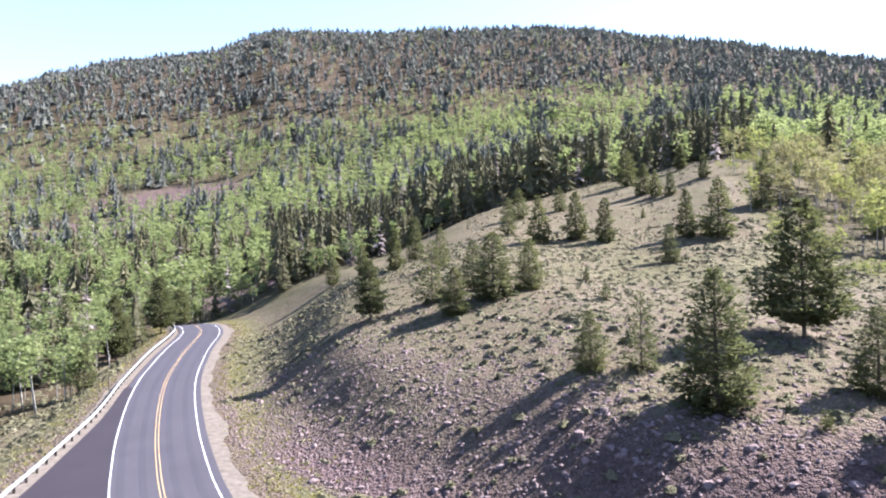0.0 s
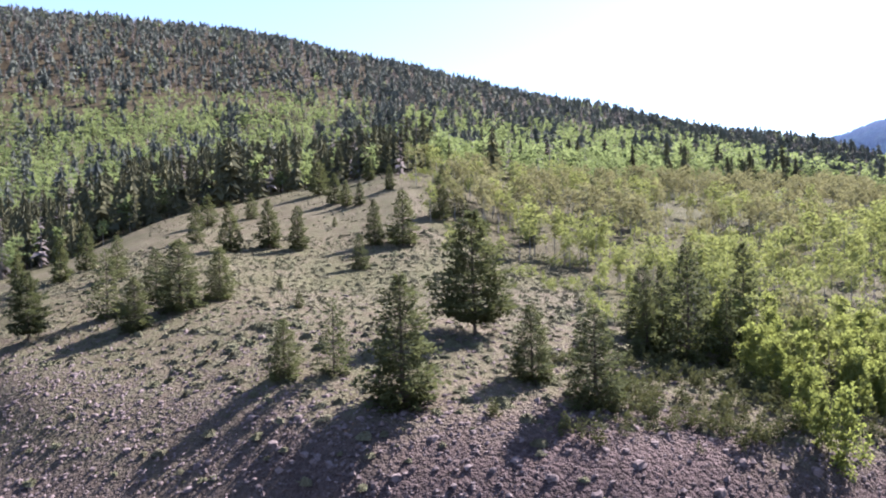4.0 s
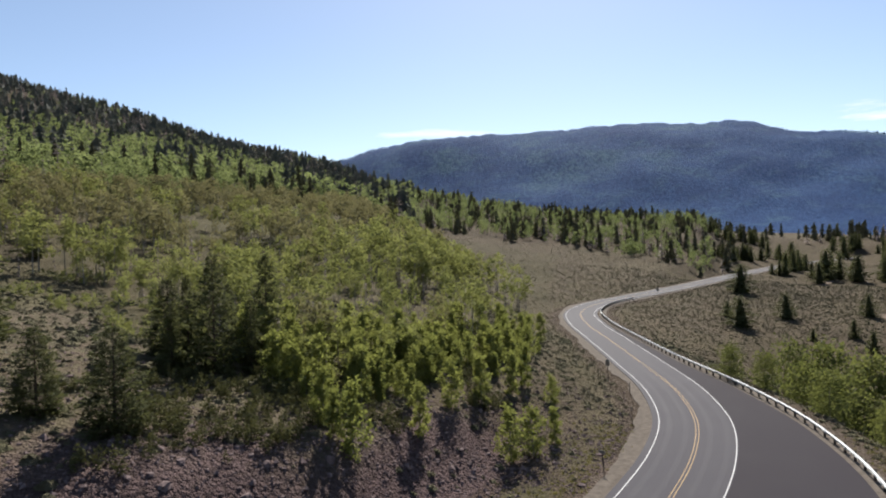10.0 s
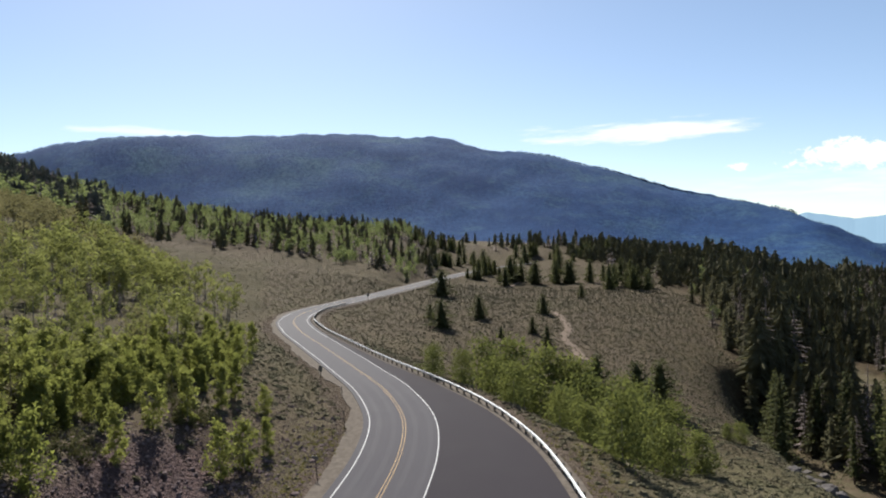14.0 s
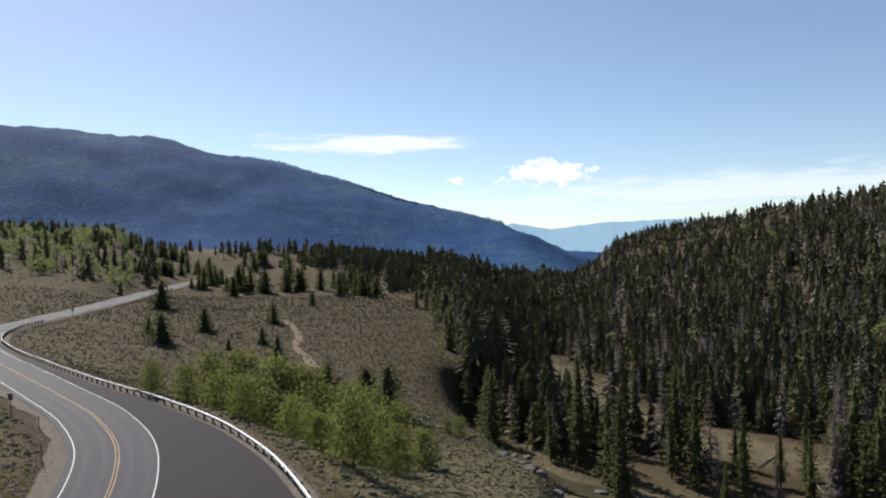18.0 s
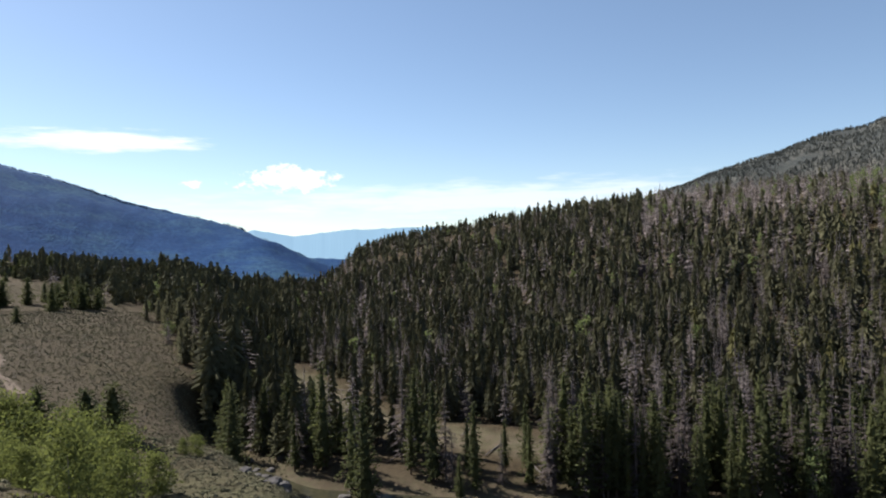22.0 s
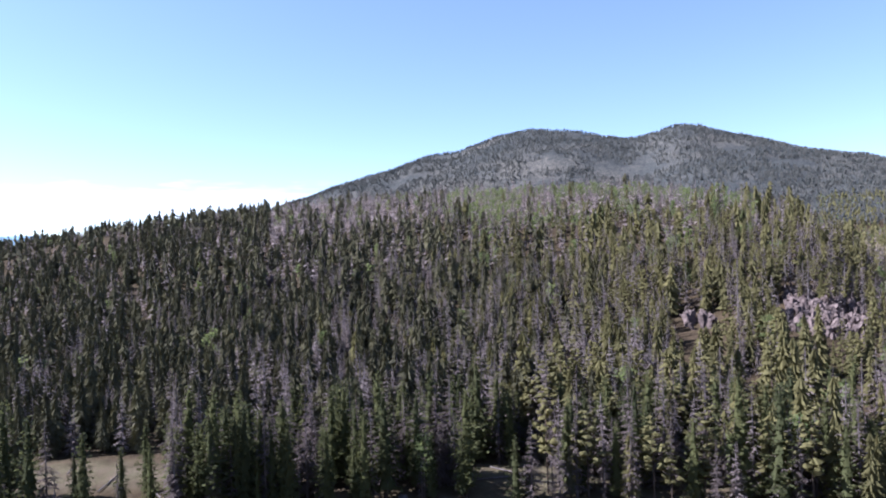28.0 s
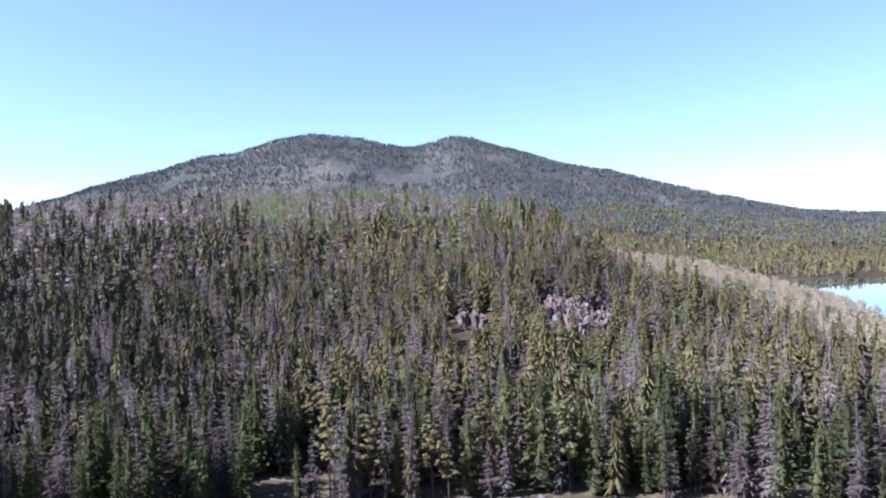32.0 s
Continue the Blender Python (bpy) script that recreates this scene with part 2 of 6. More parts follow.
def make_ground():
    s = Shade("hill_ground")
    big, mid, fine = s.noise(0.02, 4), s.noise(0.22, 5, 0.6), s.noise(2.2, 6, 0.65)
    dist, cell = s.cells(3.2)
    chips, chip_tone = s.cells(9.0)
    mask = s.split(s.attr("cover", "Color"))
    scree, litter, green = mask[0], mask[1], mask[2]
    meadow = s.ramp(mid, (0.25, (0.061, 0.045, 0.030)), (0.5, (0.094, 0.072, 0.050)), (0.75, (0.135, 0.109, 0.079)))
    meadow = s.mix(s.math("MULTIPLY", s.ramp(s.noise(0.55, 5, 0.7), (0.42, 0.0), (0.62, 1.0)), 0.6), meadow, (0.078, 0.081, 0.041))
    clump, clump_tone = s.cells(0.95)
    shrub = s.math("MULTIPLY", s.ramp(s.math("ADD", clump, s.math("MULTIPLY", fine, 0.5)), (0.55, 1.0), (0.78, 0.0)), s.ramp(s.split(clump_tone)[0], (0.25, 0.0), (0.45, 0.85)))
    meadow = s.mix(shrub, meadow, s.mix(s.split(clump_tone)[1], (0.057, 0.048, 0.026), (0.091, 0.083, 0.045)))
    stones = s.ramp(fine, (0.3, (0.051, 0.034, 0.037)), (0.55, (0.115, 0.079, 0.078)), (0.8, (0.213, 0.156, 0.146)))
    stones = s.mix(s.math("MULTIPLY", s.split(cell)[0], 0.5), stones, (0.161, 0.109, 0.105))
    stones = s.mix(s.math("MULTIPLY", s.split(chip_tone)[1], 0.45), stones, (0.036, 0.025, 0.026))
    floor = s.ramp(mid, (0.3, (0.024, 0.018, 0.011)), (0.7, (0.061, 0.045, 0.025)))
    grass = s.ramp(mid, (0.3, (0.041, 0.047, 0.018)), (0.7, (0.088, 0.083, 0.039)))
    c = s.mix(green, meadow, grass)
    c = s.mix(scree, c, stones)
    c = s.mix(litter, c, floor)
    c = s.mix(s.math("MULTIPLY", s.ramp(big, (0.4, 0.0), (0.65, 1.0)), 0.22), c, (0.099, 0.073, 0.059))
    c = s.mix(s.math("MULTIPLY", s.ramp(fine, (0.35, 1.0), (0.5, 0.0)), 0.4), c, (0.059, 0.046, 0.033))
    lumps = s.math("ADD", s.math("MULTIPLY", fine, 0.6), s.math("MULTIPLY", mid, 0.8))
    rubble = s.math("MULTIPLY", s.math("ADD", dist, s.math("MULTIPLY", chips, 0.5)), s.math("MULTIPLY", s.math("ADD", scree, 0.25), -1.1))
    s.bump(s.math("ADD", lumps, rubble), 1.0, 0.38)
    return s.done(c, 0.95)


GROUND = make_ground()


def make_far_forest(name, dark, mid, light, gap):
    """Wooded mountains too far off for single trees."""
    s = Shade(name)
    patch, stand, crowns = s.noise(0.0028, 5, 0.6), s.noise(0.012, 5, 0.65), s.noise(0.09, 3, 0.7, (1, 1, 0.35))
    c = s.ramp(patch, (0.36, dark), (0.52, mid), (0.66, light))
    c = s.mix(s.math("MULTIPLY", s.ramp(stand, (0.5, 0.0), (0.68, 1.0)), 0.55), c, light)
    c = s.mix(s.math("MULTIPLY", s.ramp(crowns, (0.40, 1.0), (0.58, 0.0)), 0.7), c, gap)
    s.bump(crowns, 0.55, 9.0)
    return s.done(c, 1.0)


# the blue of FAR_FOREST is distance haze put into its base colour
FAR_FOREST = make_far_forest("hazed_blue_mountain", (0.010, 0.034, 0.100), (0.018, 0.050, 0.125), (0.040, 0.085, 0.125), (0.008, 0.026, 0.080))
FAR_GREY = make_far_forest("grey_wooded_mountain", (0.040, 0.045, 0.043), (0.062, 0.063, 0.058), (0.110, 0.102, 0.086), (0.024, 0.028, 0.031))


def make_asphalt(name, dark, light, rough):
    s = Shade(name)
    fine, blot = s.noise(14, 5, 0.7), s.noise(0.35, 5, 0.6)
    c = s.mix(blot, dark, light)
    c = s.mix(s.math("MULTIPLY", s.ramp(fine, (0.35, 1.0), (0.65, 0.0)), 0.35), c, dark)
    s.bump(fine, 0.35, 0.01)
    s.bsdf.inputs["Specular IOR Level"].default_value = 0.09
    return s.done(c, s.math("ADD", s.math("MULTIPLY", blot, 0.15), rough))


ASPHALT = make_asphalt("worn_asphalt", (0.030, 0.028, 0.034), (0.050, 0.046, 0.054), 0.74)
ASPHALT_NEW = make_asphalt("dark_asphalt", (0.017, 0.014, 0.018), (0.028, 0.024, 0.029), 0.82)
WHEEL_TRACK = make_asphalt("wheel_worn_asphalt", (0.027, 0.025, 0.031), (0.045, 0.042, 0.050), 0.70)


def plain(name, a, b, scale=4.0, rough=0.6, metal=0.0):
    s = Shade(name)
    n = s.noise(scale, 5, 0.65)
    s.bump(n, 0.25, 0.02)
    return s.done(s.ramp(n, (0.3, a), (0.7, b)), rough, metal)


WHITE_PAINT = plain("white_road_paint", (0.30, 0.30, 0.30), (0.56, 0.555, 0.55), 6)
YELLOW_PAINT = plain("yellow_road_paint", (0.26, 0.165, 0.075), (0.38, 0.26, 0.13), 6)
STEEL = plain("galvanised_steel", (0.22, 0.23, 0.24), (0.36, 0.37, 0.38), 3, 0.55, 0.7)
POST_WOOD = plain("treated_post", (0.033, 0.026, 0.023), (0.079, 0.066, 0.056), 5, 0.85)
SHOULDER = plain("gravel_shoulder", (0.064, 0.054, 0.046), (0.125, 0.106, 0.088), 1.7, 0.95)
DIRT = plain("dirt_track", (0.092, 0.069, 0.053), (0.158, 0.122, 0.096), 1.2, 0.95)
ROCK = plain("purple_grey_rock", (0.066, 0.048, 0.048), (0.190, 0.144, 0.138), 2.3, 0.9)
PALE_ROCK = plain("pale_rock", (0.056, 0.044, 0.041), (0.178, 0.139, 0.129), 1.1, 0.9)
FAR_MESA = plain("glowing_haze_mesa", (0.05, 0.08, 0.10), (0.06, 0.09, 0.11), 0.004, 1.0)
# emission added to the rock stands in for bright air before the mesa
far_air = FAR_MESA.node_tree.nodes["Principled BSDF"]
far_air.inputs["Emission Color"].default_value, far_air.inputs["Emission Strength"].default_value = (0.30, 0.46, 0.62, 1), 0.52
SIGN_BACK = plain("sign_metal", (0.132, 0.125, 0.119), (0.224, 0.218, 0.205), 4, 0.5, 0.3)


def make_water():
    s = Shade("lake_water")
    s.bump(s.noise(0.25, 2, 0.5), 0.0015, 0.1)
    s.bsdf.inputs["Specular IOR Level"].default_value = 0.5
    return s.done((0.02, 0.035, 0.04), 0.012)


WATER = make_water()
BROOK = plain("shallow_brook", (0.023, 0.022, 0.015), (0.050, 0.045, 0.026), 0.9, 0.22)
DARK_ROCK = plain("dark_grey_rock", (0.050, 0.045, 0.044), (0.132, 0.119, 0.114), 1.6, 0.92)
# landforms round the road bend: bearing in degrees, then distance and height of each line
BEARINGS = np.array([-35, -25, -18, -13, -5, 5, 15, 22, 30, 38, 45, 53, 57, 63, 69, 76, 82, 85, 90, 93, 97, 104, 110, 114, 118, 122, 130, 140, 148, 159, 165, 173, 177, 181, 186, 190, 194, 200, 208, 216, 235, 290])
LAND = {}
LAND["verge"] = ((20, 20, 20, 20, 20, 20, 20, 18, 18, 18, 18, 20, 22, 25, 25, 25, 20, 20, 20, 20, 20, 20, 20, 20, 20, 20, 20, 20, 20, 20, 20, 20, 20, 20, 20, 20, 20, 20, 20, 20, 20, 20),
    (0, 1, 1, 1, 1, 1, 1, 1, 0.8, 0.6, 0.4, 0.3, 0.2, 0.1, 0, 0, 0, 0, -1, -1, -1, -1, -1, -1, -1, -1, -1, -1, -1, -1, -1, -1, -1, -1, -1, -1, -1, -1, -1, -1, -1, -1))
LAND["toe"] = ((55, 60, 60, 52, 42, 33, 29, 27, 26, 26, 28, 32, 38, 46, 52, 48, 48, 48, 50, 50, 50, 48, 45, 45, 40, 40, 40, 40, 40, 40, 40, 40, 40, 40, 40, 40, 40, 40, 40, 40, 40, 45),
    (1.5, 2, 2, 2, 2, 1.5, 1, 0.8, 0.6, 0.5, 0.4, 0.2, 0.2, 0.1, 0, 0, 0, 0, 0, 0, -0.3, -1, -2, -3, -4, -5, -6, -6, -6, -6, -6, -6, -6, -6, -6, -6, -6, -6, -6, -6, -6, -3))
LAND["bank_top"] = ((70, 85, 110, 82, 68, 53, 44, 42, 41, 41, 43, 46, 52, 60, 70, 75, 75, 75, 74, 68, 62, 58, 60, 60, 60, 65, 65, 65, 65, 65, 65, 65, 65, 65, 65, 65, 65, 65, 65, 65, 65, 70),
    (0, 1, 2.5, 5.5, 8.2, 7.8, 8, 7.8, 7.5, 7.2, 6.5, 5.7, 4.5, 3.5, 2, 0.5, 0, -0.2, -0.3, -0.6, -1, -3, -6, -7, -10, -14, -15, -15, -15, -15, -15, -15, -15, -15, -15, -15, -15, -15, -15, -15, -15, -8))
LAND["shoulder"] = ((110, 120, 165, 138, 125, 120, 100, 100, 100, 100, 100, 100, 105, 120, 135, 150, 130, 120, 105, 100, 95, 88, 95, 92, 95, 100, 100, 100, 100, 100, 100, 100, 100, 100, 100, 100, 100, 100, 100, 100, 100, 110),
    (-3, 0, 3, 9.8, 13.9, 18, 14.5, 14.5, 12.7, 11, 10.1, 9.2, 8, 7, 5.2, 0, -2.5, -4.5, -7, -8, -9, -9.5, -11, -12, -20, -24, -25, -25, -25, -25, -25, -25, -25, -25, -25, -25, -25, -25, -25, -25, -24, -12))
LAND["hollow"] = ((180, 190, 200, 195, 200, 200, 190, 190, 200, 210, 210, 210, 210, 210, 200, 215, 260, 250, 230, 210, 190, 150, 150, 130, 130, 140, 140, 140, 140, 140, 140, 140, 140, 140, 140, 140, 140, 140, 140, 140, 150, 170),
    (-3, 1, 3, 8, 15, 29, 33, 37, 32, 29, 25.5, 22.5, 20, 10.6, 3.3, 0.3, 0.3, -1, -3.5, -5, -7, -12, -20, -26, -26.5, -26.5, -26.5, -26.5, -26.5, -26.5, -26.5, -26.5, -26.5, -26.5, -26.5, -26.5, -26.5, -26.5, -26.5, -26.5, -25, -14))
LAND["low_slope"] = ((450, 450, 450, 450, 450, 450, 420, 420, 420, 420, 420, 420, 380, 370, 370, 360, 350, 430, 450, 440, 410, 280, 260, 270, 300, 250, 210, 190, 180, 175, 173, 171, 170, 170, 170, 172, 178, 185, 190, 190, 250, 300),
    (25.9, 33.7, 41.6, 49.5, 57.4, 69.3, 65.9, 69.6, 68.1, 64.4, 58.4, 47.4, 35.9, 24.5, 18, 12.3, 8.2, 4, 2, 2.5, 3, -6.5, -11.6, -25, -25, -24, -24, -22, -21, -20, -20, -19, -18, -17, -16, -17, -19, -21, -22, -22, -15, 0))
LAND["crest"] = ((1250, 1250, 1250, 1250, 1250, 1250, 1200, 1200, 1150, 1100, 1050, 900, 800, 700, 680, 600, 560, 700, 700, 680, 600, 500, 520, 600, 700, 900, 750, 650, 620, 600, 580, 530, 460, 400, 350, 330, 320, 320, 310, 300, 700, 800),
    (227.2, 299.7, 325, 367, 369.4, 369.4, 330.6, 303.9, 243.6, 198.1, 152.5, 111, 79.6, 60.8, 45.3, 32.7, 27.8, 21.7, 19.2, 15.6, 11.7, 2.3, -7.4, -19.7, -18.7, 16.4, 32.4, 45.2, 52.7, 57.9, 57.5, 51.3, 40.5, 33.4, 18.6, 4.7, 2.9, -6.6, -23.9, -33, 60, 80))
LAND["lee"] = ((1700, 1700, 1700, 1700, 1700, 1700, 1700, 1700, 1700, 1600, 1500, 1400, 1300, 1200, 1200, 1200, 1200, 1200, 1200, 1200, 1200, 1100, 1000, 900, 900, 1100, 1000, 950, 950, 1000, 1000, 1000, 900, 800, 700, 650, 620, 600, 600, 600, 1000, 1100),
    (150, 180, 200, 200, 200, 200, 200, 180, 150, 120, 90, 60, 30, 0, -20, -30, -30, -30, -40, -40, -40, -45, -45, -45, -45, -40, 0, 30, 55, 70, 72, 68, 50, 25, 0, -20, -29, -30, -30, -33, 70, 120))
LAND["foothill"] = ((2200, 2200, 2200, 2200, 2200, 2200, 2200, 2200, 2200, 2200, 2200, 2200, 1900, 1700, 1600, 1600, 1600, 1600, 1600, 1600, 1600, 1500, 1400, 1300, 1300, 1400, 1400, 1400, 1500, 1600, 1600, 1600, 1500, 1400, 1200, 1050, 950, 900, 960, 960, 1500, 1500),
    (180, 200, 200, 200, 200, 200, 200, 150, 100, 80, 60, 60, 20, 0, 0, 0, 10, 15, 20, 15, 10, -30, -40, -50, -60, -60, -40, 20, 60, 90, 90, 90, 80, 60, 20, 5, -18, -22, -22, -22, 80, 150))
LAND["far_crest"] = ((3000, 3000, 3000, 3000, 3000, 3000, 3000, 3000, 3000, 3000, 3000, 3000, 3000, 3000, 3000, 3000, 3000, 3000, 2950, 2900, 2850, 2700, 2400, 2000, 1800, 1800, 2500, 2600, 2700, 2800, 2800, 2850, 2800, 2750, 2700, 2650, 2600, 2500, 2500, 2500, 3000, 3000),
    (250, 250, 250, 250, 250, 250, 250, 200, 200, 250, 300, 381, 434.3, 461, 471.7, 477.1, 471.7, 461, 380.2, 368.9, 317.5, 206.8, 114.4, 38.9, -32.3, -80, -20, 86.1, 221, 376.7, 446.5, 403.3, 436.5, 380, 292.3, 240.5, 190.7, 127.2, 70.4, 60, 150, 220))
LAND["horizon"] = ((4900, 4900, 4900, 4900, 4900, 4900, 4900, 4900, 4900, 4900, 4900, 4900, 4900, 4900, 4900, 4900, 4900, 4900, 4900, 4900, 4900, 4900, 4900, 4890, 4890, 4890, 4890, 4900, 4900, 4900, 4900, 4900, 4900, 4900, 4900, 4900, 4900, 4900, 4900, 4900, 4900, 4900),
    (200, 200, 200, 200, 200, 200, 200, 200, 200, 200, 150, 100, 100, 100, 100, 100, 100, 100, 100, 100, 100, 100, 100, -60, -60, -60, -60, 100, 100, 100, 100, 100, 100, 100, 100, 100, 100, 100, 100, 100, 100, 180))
def pchip(x, y, q):
    """Monotone cubic through (x, y), at q."""
    h, d = np.diff(x), np.diff(y) / np.diff(x)
    m = np.zeros(len(x))
    m[0], m[-1] = d[0], d[-1]
    w1, w2 = 2 * h[1:] + h[:-1], h[1:] + 2 * h[:-1]
    same = d[:-1] * d[1:] > 0
    with np.errstate(divide="ignore", invalid="ignore"):
        m[1:-1] = np.where(same, (w1 + w2) / (w1 / d[:-1] + w2 / d[1:]), 0)
    i = np.clip(np.searchsorted(x, q) - 1, 0, len(x) - 2)
    t = np.clip((q - x[i]) / h[i], 0, 1)
    return (y[i] * (1 + 2 * t) * (1 - t) ** 2 + h[i] * m[i] * t * (1 - t) ** 2
            + y[i + 1] * t * t * (3 - 2 * t) + h[i] * m[i + 1] * t * t * (t - 1))


def value_noise(x, y, seed):
    """Smooth noise between -1 and 1 with a cell of one unit."""
    xi, yi = np.floor(x).astype(np.int64), np.floor(y).astype(np.int64)
    u, v = x - xi, y - yi
    u, v = u * u * (3 - 2 * u), v * v * (3 - 2 * v)

    def corner(a, b):
        n = (a * 374761393 + b * 668265263 + seed * 974711) & 0x7FFFFFFF
        n = ((n ^ (n >> 13)) * 1274126177) & 0x7FFFFFFF
        return ((n ^ (n >> 16)) & 0xFFFF) / 32767.5 - 1

    low = corner(xi, yi) * (1 - u) + corner(xi + 1, yi) * u
    high = corner(xi, yi + 1) * (1 - u) + corner(xi + 1, yi + 1) * u
    return low * (1 - v) + high * v


def fbm(x, y, seed, octaves=4):
    return sum(value_noise(x * 2 ** k, y * 2 ** k, seed + k) / 2 ** k for k in range(octaves)) / 1.9


def smooth(a, b, v):
    t = np.clip((v - a) / (b - a), 0, 1)
    return t * t * (3 - 2 * t)


# the road's centre line: x, y, z, and how far the asphalt reaches on the valley side
ROAD = np.array([
    (-150, 212, -9, 4.2), (-110, 196, -6, 4.2), (-76, 176, -2.5, 4.2), (-58, 158, 1.2, 4.2), (-48.2, 138, 2.3, 4.2),
    (-39.7, 105, 2.2, 4.2), (-34.1, 85, 2.1, 4.3), (-28.1, 68, 2, 5.2), (-23.1, 55.5, 1.8, 7.5), (-17.5, 43.5, 1.6, 10.5), (-8.5, 30, 1.2, 13),
    (5, 18, .8, 15), (24, 11, .4, 15.5), (48.3, 9, 0, 13.7), (59.2, 8.9, 0, 11.8), (70, 10, 0, 9.6), (84, 14, 0, 7.3),
    (101.7, 21.8, 0, 5.4), (125.2, 32.8, 0, 4.5), (147, 43, 0, 4.3), (168, 50.5, 0, 4.3), (191, 53, 0, 4.3), (218, 48.8, 0, 4.3),
    (263, 41, 0, 4.3), (343, 29, .1, 4.3), (450, 2, 1.0, 4.3), (505, -37, 3, 4.3), (527, -62, 5, 4.3), (560, -110, 6, 4.3)])
ROAD_S = np.r_[0, np.cumsum(np.hypot(*np.diff(ROAD[:, :2], axis=0).T))]
STEPS = np.arange(0, ROAD_S[-1], 1.0)


def catmull(s, k):
    """The road's column k at the way s along it."""
    p, knots = ROAD[:, k], ROAD_S
    m = np.gradient(p, knots)
    i = np.clip(np.searchsorted(knots, s) - 1, 0, len(knots) - 2)
    h = knots[i + 1] - knots[i]
    t = (s - knots[i]) / h
    return (p[i] * (1 + 2 * t) * (1 - t) ** 2 + h * m[i] * t * (1 - t) ** 2
            + p[i + 1] * t * t * (3 - 2 * t) + h * m[i + 1] * t * t * (t - 1))


LINE = np.stack([catmull(STEPS, k) for k in range(4)], 1)
HEAD = np.gradient(LINE[:, :2], axis=0)
HEAD /= np.linalg.norm(HEAD, axis=1)[:, None]
SIDE = np.stack([HEAD[:, 1], -HEAD[:, 0]], 1)  # towards the valley


def road_frame(x, y):
    """Nearest step of the road and the offset from its centre line (valley side positive), for points near it."""
    step, off = np.zeros(len(x), int), np.full(len(x), 1e3)
    for a in range(0, len(x), 20000):
        px, py = x[a:a + 20000, None], y[a:a + 20000, None]
        d = (px - LINE[None, ::2, 0]) ** 2 + (py - LINE[None, ::2, 1]) ** 2
        k = np.minimum(d.argmin(1) * 2, len(LINE) - 1)
        step[a:a + 20000] = k
        v = np.stack([x[a:a + 20000] - LINE[k, 0], y[a:a + 20000] - LINE[k, 1]], 1)
        side = (v * SIDE[k]).sum(1)
        off[a:a + 20000] = np.where(side > 0, 1, -1) * np.sqrt(d.min(1))
    return step, off


# the ground as a sheet on rings round the bend
BEAR = np.r_[np.arange(-44, 218, 0.5), np.arange(218, 316.1, 2.0)]
RANGE = np.r_[0.01, 2.0, 4.0, np.exp(np.arange(math.log(6), math.log(420), 0.017)), np.exp(np.arange(math.log(420), math.log(4890), 0.03)), 4895.0]
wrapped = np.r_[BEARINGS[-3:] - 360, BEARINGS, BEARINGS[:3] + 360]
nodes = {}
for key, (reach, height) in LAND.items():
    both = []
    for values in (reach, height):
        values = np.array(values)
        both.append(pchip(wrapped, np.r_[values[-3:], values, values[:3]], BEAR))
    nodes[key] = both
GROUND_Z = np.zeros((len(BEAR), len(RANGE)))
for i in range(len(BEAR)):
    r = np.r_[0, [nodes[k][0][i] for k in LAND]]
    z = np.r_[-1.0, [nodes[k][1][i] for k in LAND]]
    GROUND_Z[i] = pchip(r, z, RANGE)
GB, GR = np.meshgrid(np.radians(BEAR), RANGE, indexing="ij")
GX, GY = GR * np.sin(GB), GR * np.cos(GB)
# knolls, gullies and small bumps, larger with distance
GROUND_Z += 0.35 * fbm(GX / 9, GY / 9, 3) * smooth(20, 60, GR) * (1 - smooth(300, 800, GR))
GROUND_Z += 2.0 * fbm(GX / 55, GY / 55, 11) * smooth(70, 220, GR)
GROUND_Z += 7.0 * fbm(GX / 190, GY / 190, 17) * smooth(420, 900, GR)
GROUND_Z += (26 * fbm(GX / 420, GY / 420, 23, 5) - 16 * np.abs(fbm(GX / 300, GY / 300, 29, 4))) * smooth(1300, 2000, GR)
GROUND_Z += 5.0 * value_noise(GX / 11, GY / 11, 37) * smooth(1300, 2000, GR)
# the stream bed and the lake
STREAM = np.array([(-78, -150), (-62, -128), (-40, -118), (-12, -122), (18, -118), (50, -108), (78, -92), (100, -72), (120, -58), (136, -56), (150, -58), (166, -62)])
s_knots = np.r_[0, np.cumsum(np.hypot(*np.diff(STREAM, axis=0).T))]
s_fine = np.arange(0, s_knots[-1], 2.0)
STREAM_LINE = np.stack([pchip(s_knots, STREAM[:, k].astype(float), s_fine) for k in (0, 1)], 1)


def stream_distance(x, y):
    d = np.full(len(x), 1e3)
    for a in range(0, len(x), 20000):
        d[a:a + 20000] = np.sqrt(((x[a:a + 20000, None] - STREAM_LINE[None, :, 0]) ** 2 + (y[a:a + 20000, None] - STREAM_LINE[None, :, 1]) ** 2).min(1))
    return d


wet = (GR > 70) & (GR < 480) & (GB > math.radians(105)) & (GB < math.radians(216))
ds = stream_distance(GX[wet], GY[wet])
GROUND_Z[wet] = GROUND_Z[wet] * smooth(2, 14, ds) + (-27.6) * (1 - smooth(2, 14, ds))
near = GR < 620
road_k, road_off = road_frame(GX[near], GY[near])
edge = np.where(road_off > 0, LINE[road_k, 3] + 2.2, 5.8)
blend = smooth(0, np.where(road_off > 0, 6.5, 13.0 + 12.0 * (1 - smooth(150, 205, road_k))), np.abs(road_off) - edge)
GROUND_Z[near] = GROUND_Z[near] * blend + (LINE[road_k, 2] - 0.12) * (1 - blend)
ROAD_OFF = np.full(GR.shape, 999.0)
ROAD_OFF[near] = np.abs(road_off) - edge


